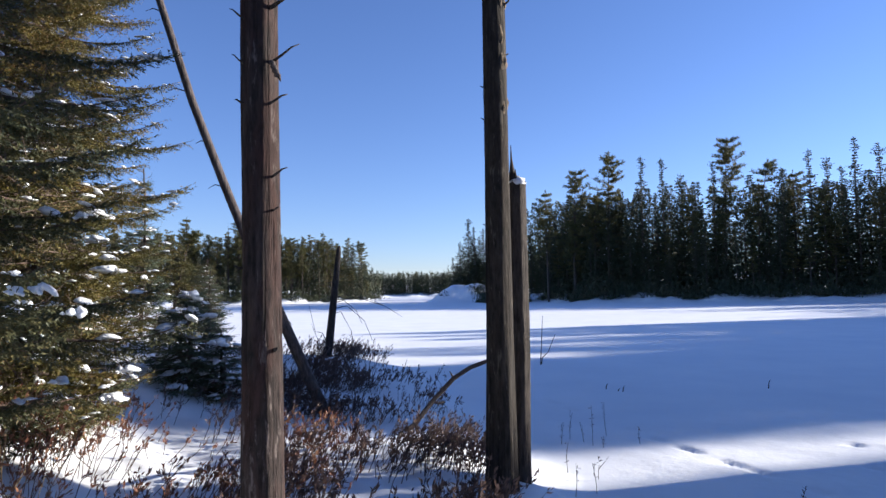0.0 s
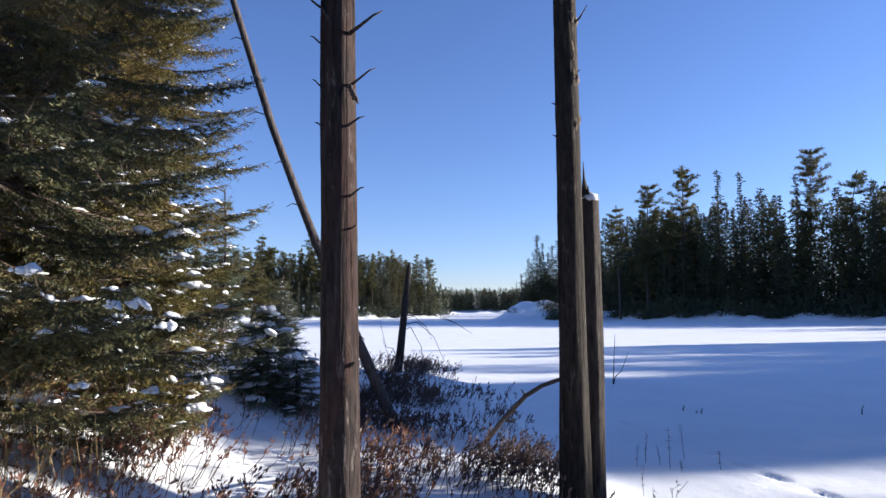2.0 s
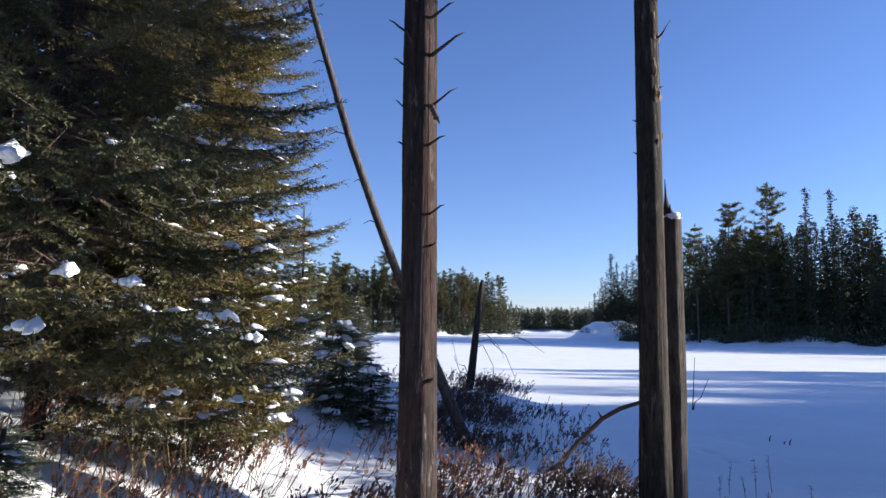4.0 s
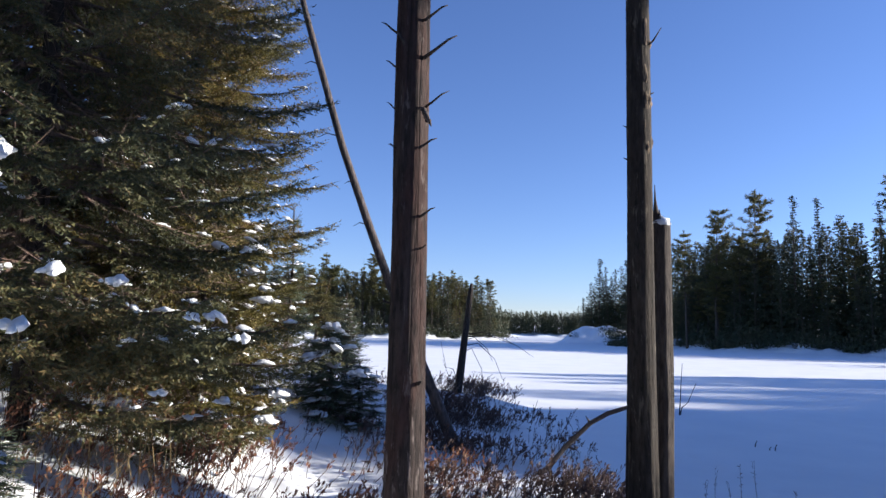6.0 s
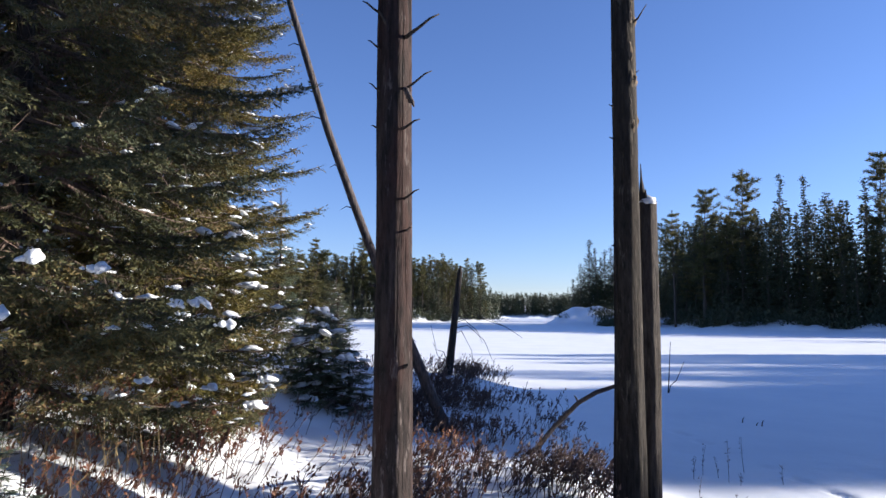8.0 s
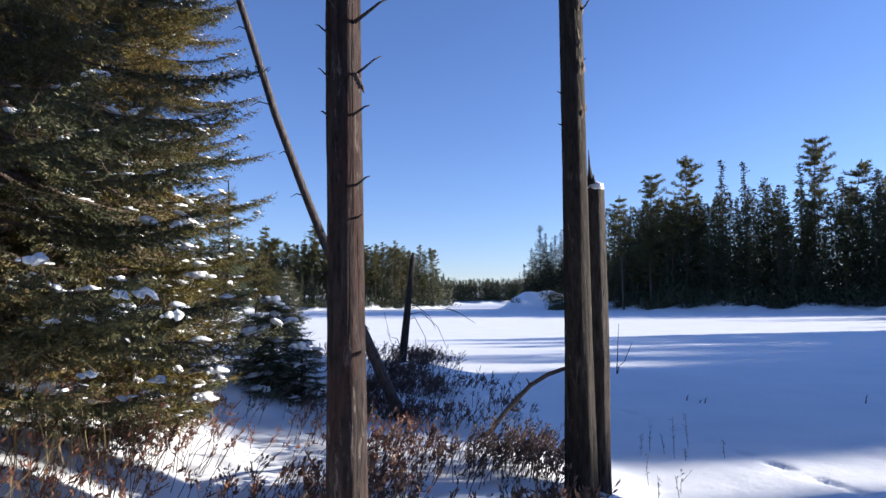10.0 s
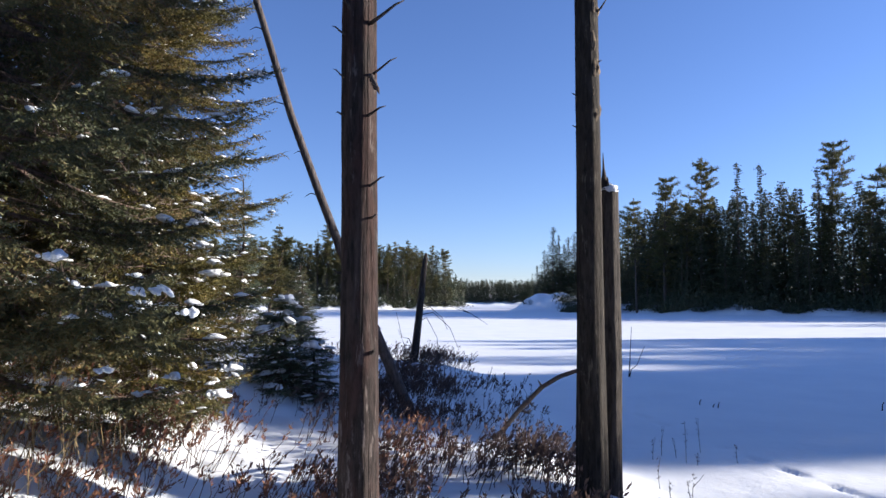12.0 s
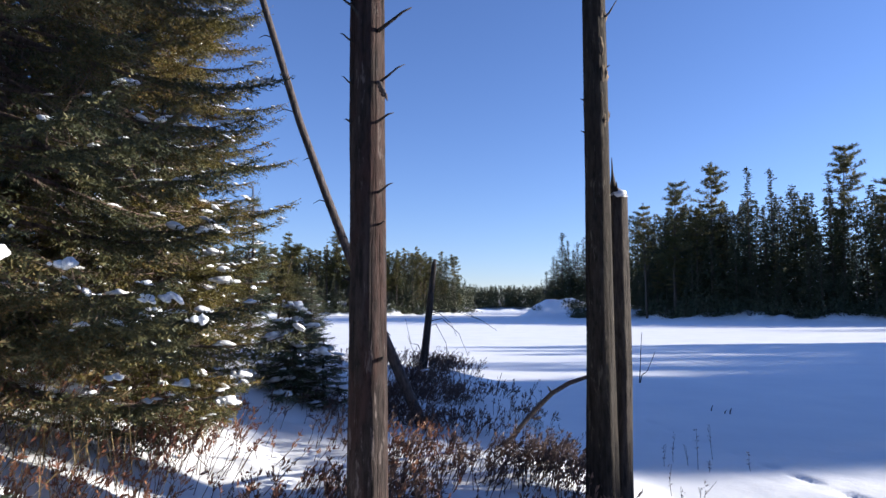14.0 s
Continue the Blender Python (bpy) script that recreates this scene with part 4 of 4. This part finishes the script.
def build_bent_branch():
    top = new("bent_branch")
    s = Soup()
    pts = np.array([(-0.36, 6.2, gz(-0.36, 6.2) - 0.05), (-0.237, 5.85, 0.337), (-0.059, 5.35, 0.631), (0.109, 4.85, 0.877), (0.213, 4.5, 0.991), (0.322, 4.13, 1.078)])
    s.tube(pts, [0.024, 0.022, 0.019, 0.017, 0.015, 0.012], 9)
    part("stem", s.mesh("stem", True), BRANCH_WOOD, top)
    stub([pts[2], pts[2] + [0.05, -0.02, -0.02], pts[2] + [0.09, -0.02, 0.0]], [0.014, 0.010, 0.004], top, BRANCH_WOOD)
    stub([pts[3], pts[3] + [-0.03, 0, 0.05]], [0.010, 0.003], top, BRANCH_WOOD)
    tagged(top, "bent grey branch leaning from the shrubs onto the trunk", "branch")


build_leaning_pole()
build_stick()
build_bent_branch()


def stick_in_snow(pts, r, label):
    top = new("twig")
    s = Soup()
    s.tube(pts, np.linspace(r, r * 0.4, len(pts)), 5)
    part("stem", s.mesh("stem", True), DARK_WOOD, top)
    tagged(top, label, "twig", "twigs in the lake snow")


stick_in_snow([(2.02, 13.5, -0.03), (2.05, 13.5, 0.35), (2.06, 13.49, 0.6), (2.09, 13.49, 1.0)], 0.012, "thin dark upright twig rising from the lake snow")
stick_in_snow([(2.03, 13.5, -0.03), (2.07, 13.5, 0.15), (2.18, 13.48, 0.25), (2.33, 13.46, 0.62)], 0.012, "thin dark slanting twig rising from the lake snow")
stick_in_snow([(-0.62, 9.6, 0.0), (-0.58, 9.6, 0.3), (-0.5, 9.6, 0.55)], 0.008, "thin dark curved twig at the lake edge")
for x, y, hh in ((2.49, 10.0, 0.09), (2.68, 9.76, 0.09), (4.92, 9.92, 0.12), (2.62, 9.8, 0.05)):
    stick_in_snow([(x, y, -0.03), (x + 0.01, y, hh * 0.6), (x + 0.03, y, hh)], 0.010, "short dark stalk tip poking out of lake snow")


# ---- shrubs and grass of the bank ----
def shrubs(name, places, tall, leaf, label, category, leaves=11, lean=(0.35, 0.0), size=0.033):
    """Upright wiry stems, each with a few narrow dry leaves that point up along it."""
    stems, foliage = Soup(), Soup()
    P, D, L = [], [], []
    for x, y in places:
        z = gz(x, y)
        h = tall * (0.55 + 0.7 * rng.random())
        d = np.array([lean[0] + 0.25 * rng.normal(), lean[1] + 0.25 * rng.normal(), 1.0])
        p0 = np.array([x, y, z - 0.02])
        p1 = p0 + d * h * 0.55 + rng.normal(0, 0.02, 3)
        p2 = p1 + (d + rng.normal(0, 0.3, 3)) * h * 0.45
        stems.tube([p0, p1, p2], [0.0035, 0.0028, 0.0012], 3, False)
        if rng.random() < 0.6:
            b = p1 + (d + rng.normal(0, 0.7, 3)) * h * 0.3
            stems.tube([p1, b], [0.002, 0.001], 3, False)
            ends = (p2, b)
        else:
            ends = (p2,)
        for e in ends:
            w = e - p1
            for s in 0.25 + 0.8 * rng.random(leaves):
                P.append(p1 + w * s + rng.normal(0, 0.006, 3))
                D.append(unit(w) * 0.8 + rng.normal(0, 0.42, 3) + [0.15, 0, 0.25])
                L.append(size * (0.6 + 0.8 * rng.random()))
    L = np.array(L)
    foliage.add(*blades(np.array(P), np.array(D), L, L * 0.32))
    top = new(name)
    part("stems", stems.mesh("stems"), TWIG, top)
    part("leaves", foliage.mesh("leaves"), leaf, top)
    tagged(top, label, category, kind="stuff")


def scatter(n, x0, x1, y0, y1, keep):
    out = []
    while len(out) < n:
        x, y = x0 + (x1 - x0) * rng.random(), y0 + (y1 - y0) * rng.random()
        if rng.random() < keep(x, y):
            out.append((x, y))
    return out


def clumpy(x, y, k=1.6, s=0.0):
    v = math.sin(x * k * 2.1 + 1.3 * math.sin(y * k * 1.7 + s)) + math.sin(y * k * 2.6 + 1.1 * math.sin(x * k * 1.9 + 2 + s))
    return max(0.06, min(1, 0.5 + 0.42 * v))


def on_bank(x, y):
    d = shore_distance(np.array([[x, y]]))[0]
    return 0 if d < 0.15 else min(1, (d - 0.15) / 0.8) * clumpy(x, y)


def bare_patch(x, y):
    """The open drift between the spruces and the snags."""
    return 1 - 0.93 * math.exp(-((x + 2.05) / 0.55) ** 2 - ((y - 4.7) / 0.7) ** 2)


shrubs("shrub_thicket", scatter(540, -1.3, 0.32, 3.2, 5.6, lambda x, y: on_bank(x, y) ** 1.5 * (1 if x > -0.7 else 0.5)), 0.23, BROWN_LEAF, "brown dry-leaved bog shrubs sticking out of the snow", "shrubs")
shrubs("shrub_thicket", scatter(820, -2.0, 0.5, 5.4, 10.0, lambda x, y: on_bank(x, y) ** 1.8 * clumpy(x, y, 1.1, 2.0)), 0.19, BROWN_LEAF, "shaded brown bog shrubs on the bank of the lake", "shrubs")
shrubs("shrub_thicket", scatter(280, -3.3, -1.5, 5.8, 10.8, lambda x, y: clumpy(x, y, 1.4, 5.0)), 0.22, BROWN_LEAF, "sparse shaded shrubs in the drift behind the sapling", "shrubs")
shrubs("shrub_thicket", scatter(340, -3.2, -1.0, 11.1, 12.8, lambda x, y: on_bank(x, y) * math.exp(-((x + 2.0) / 0.75) ** 2)), 0.27, BROWN_LEAF, "dense dark shrubs round the dead stub", "shrubs", 12)
shrubs("shrub_thicket", scatter(430, -3.0, -0.6, 2.6, 5.6, lambda x, y: clumpy(x, y, 2.0, 1.0) ** 1.5 * bare_patch(x, y)), 0.22, RED_LEAF, "reddish dry bog shrubs in the bank snow", "shrubs")
shrubs("shrub_thicket", scatter(170, -3.6, -2.0, 2.9, 4.4, lambda x, y: clumpy(x, y, 2.4, 4.0) ** 1.5), 0.30, RED_LEAF, "tall rust-brown shrubs below the spruce boughs", "shrubs")


def grass():
    p = np.array(scatter(150, -3.5, -2.2, 2.9, 4.0, lambda x, y: clumpy(x, y, 2.2, 3.0)))
    n = len(p)
    p = np.column_stack([p, height(p) - 0.02])
    way = np.column_stack([rng.normal(0, 0.2, n), rng.normal(0, 0.2, n), np.ones(n)])
    soup = Soup()
    soup.add(*blades(p, way, 0.3 + 0.4 * rng.random(n), 0.007, np.column_stack([rng.normal(0, 0.1, (n, 2)), np.full(n, -0.05)])))
    tagged(part("dry_grass", soup.mesh("dry_grass"), STRAW), "straw-coloured dry grass under the spruces", "grass", kind="stuff")


grass()


def dry_weed(x, y, hgt, seed):
    """A thin dry stalk with small curled leaves and a seed head."""
    g = np.random.default_rng(seed)
    top = new("dry_weed")
    s = Soup()
    p = np.array([x, y, gz(x, y) - 0.02])
    lean = np.array([0.10 * g.normal(), 0.10 * g.normal(), 1.0])
    pts = [p, p + lean * hgt * 0.5, p + lean * hgt + [0.03 * g.normal(), 0, 0]]
    s.tube(pts, [0.0024, 0.002, 0.0012], 4)
    part("stalk", s.mesh("stalk", True), TWIG, top)
    f = Soup()
    n = 16
    u = 0.35 + 0.65 * g.random(n)
    f.add(*blades(p + np.outer(u * hgt, lean), g.normal(0, 0.7, (n, 3)) + [0.1, 0, 0.7], 0.018 + 0.02 * g.random(n), 0.006))
    tagged(part("seed_head", f.mesh("seed_head"), BROWN_LEAF, top), kind="stuff")
    tagged(top, "thin dry brown weed stalk standing in the snow", "weed", "dry weeds at the lake edge")


for i, (x, y, hgt) in enumerate(((1.30, 6.7, 0.30), (1.47, 6.43, 0.40), (1.72, 6.9, 0.36), (1.42, 6.6, 0.2), (1.18, 6.5, 0.22), (1.95, 6.5, 0.18), (1.05, 5.5, 0.26), (1.25, 5.3, 0.2),
                                 (1.15, 4.9, 0.24), (2.55, 4.7, 0.12), (0.95, 4.7, 0.25), (1.55, 6.35, 0.12))):
    dry_weed(x, y, hgt, 70 + i)
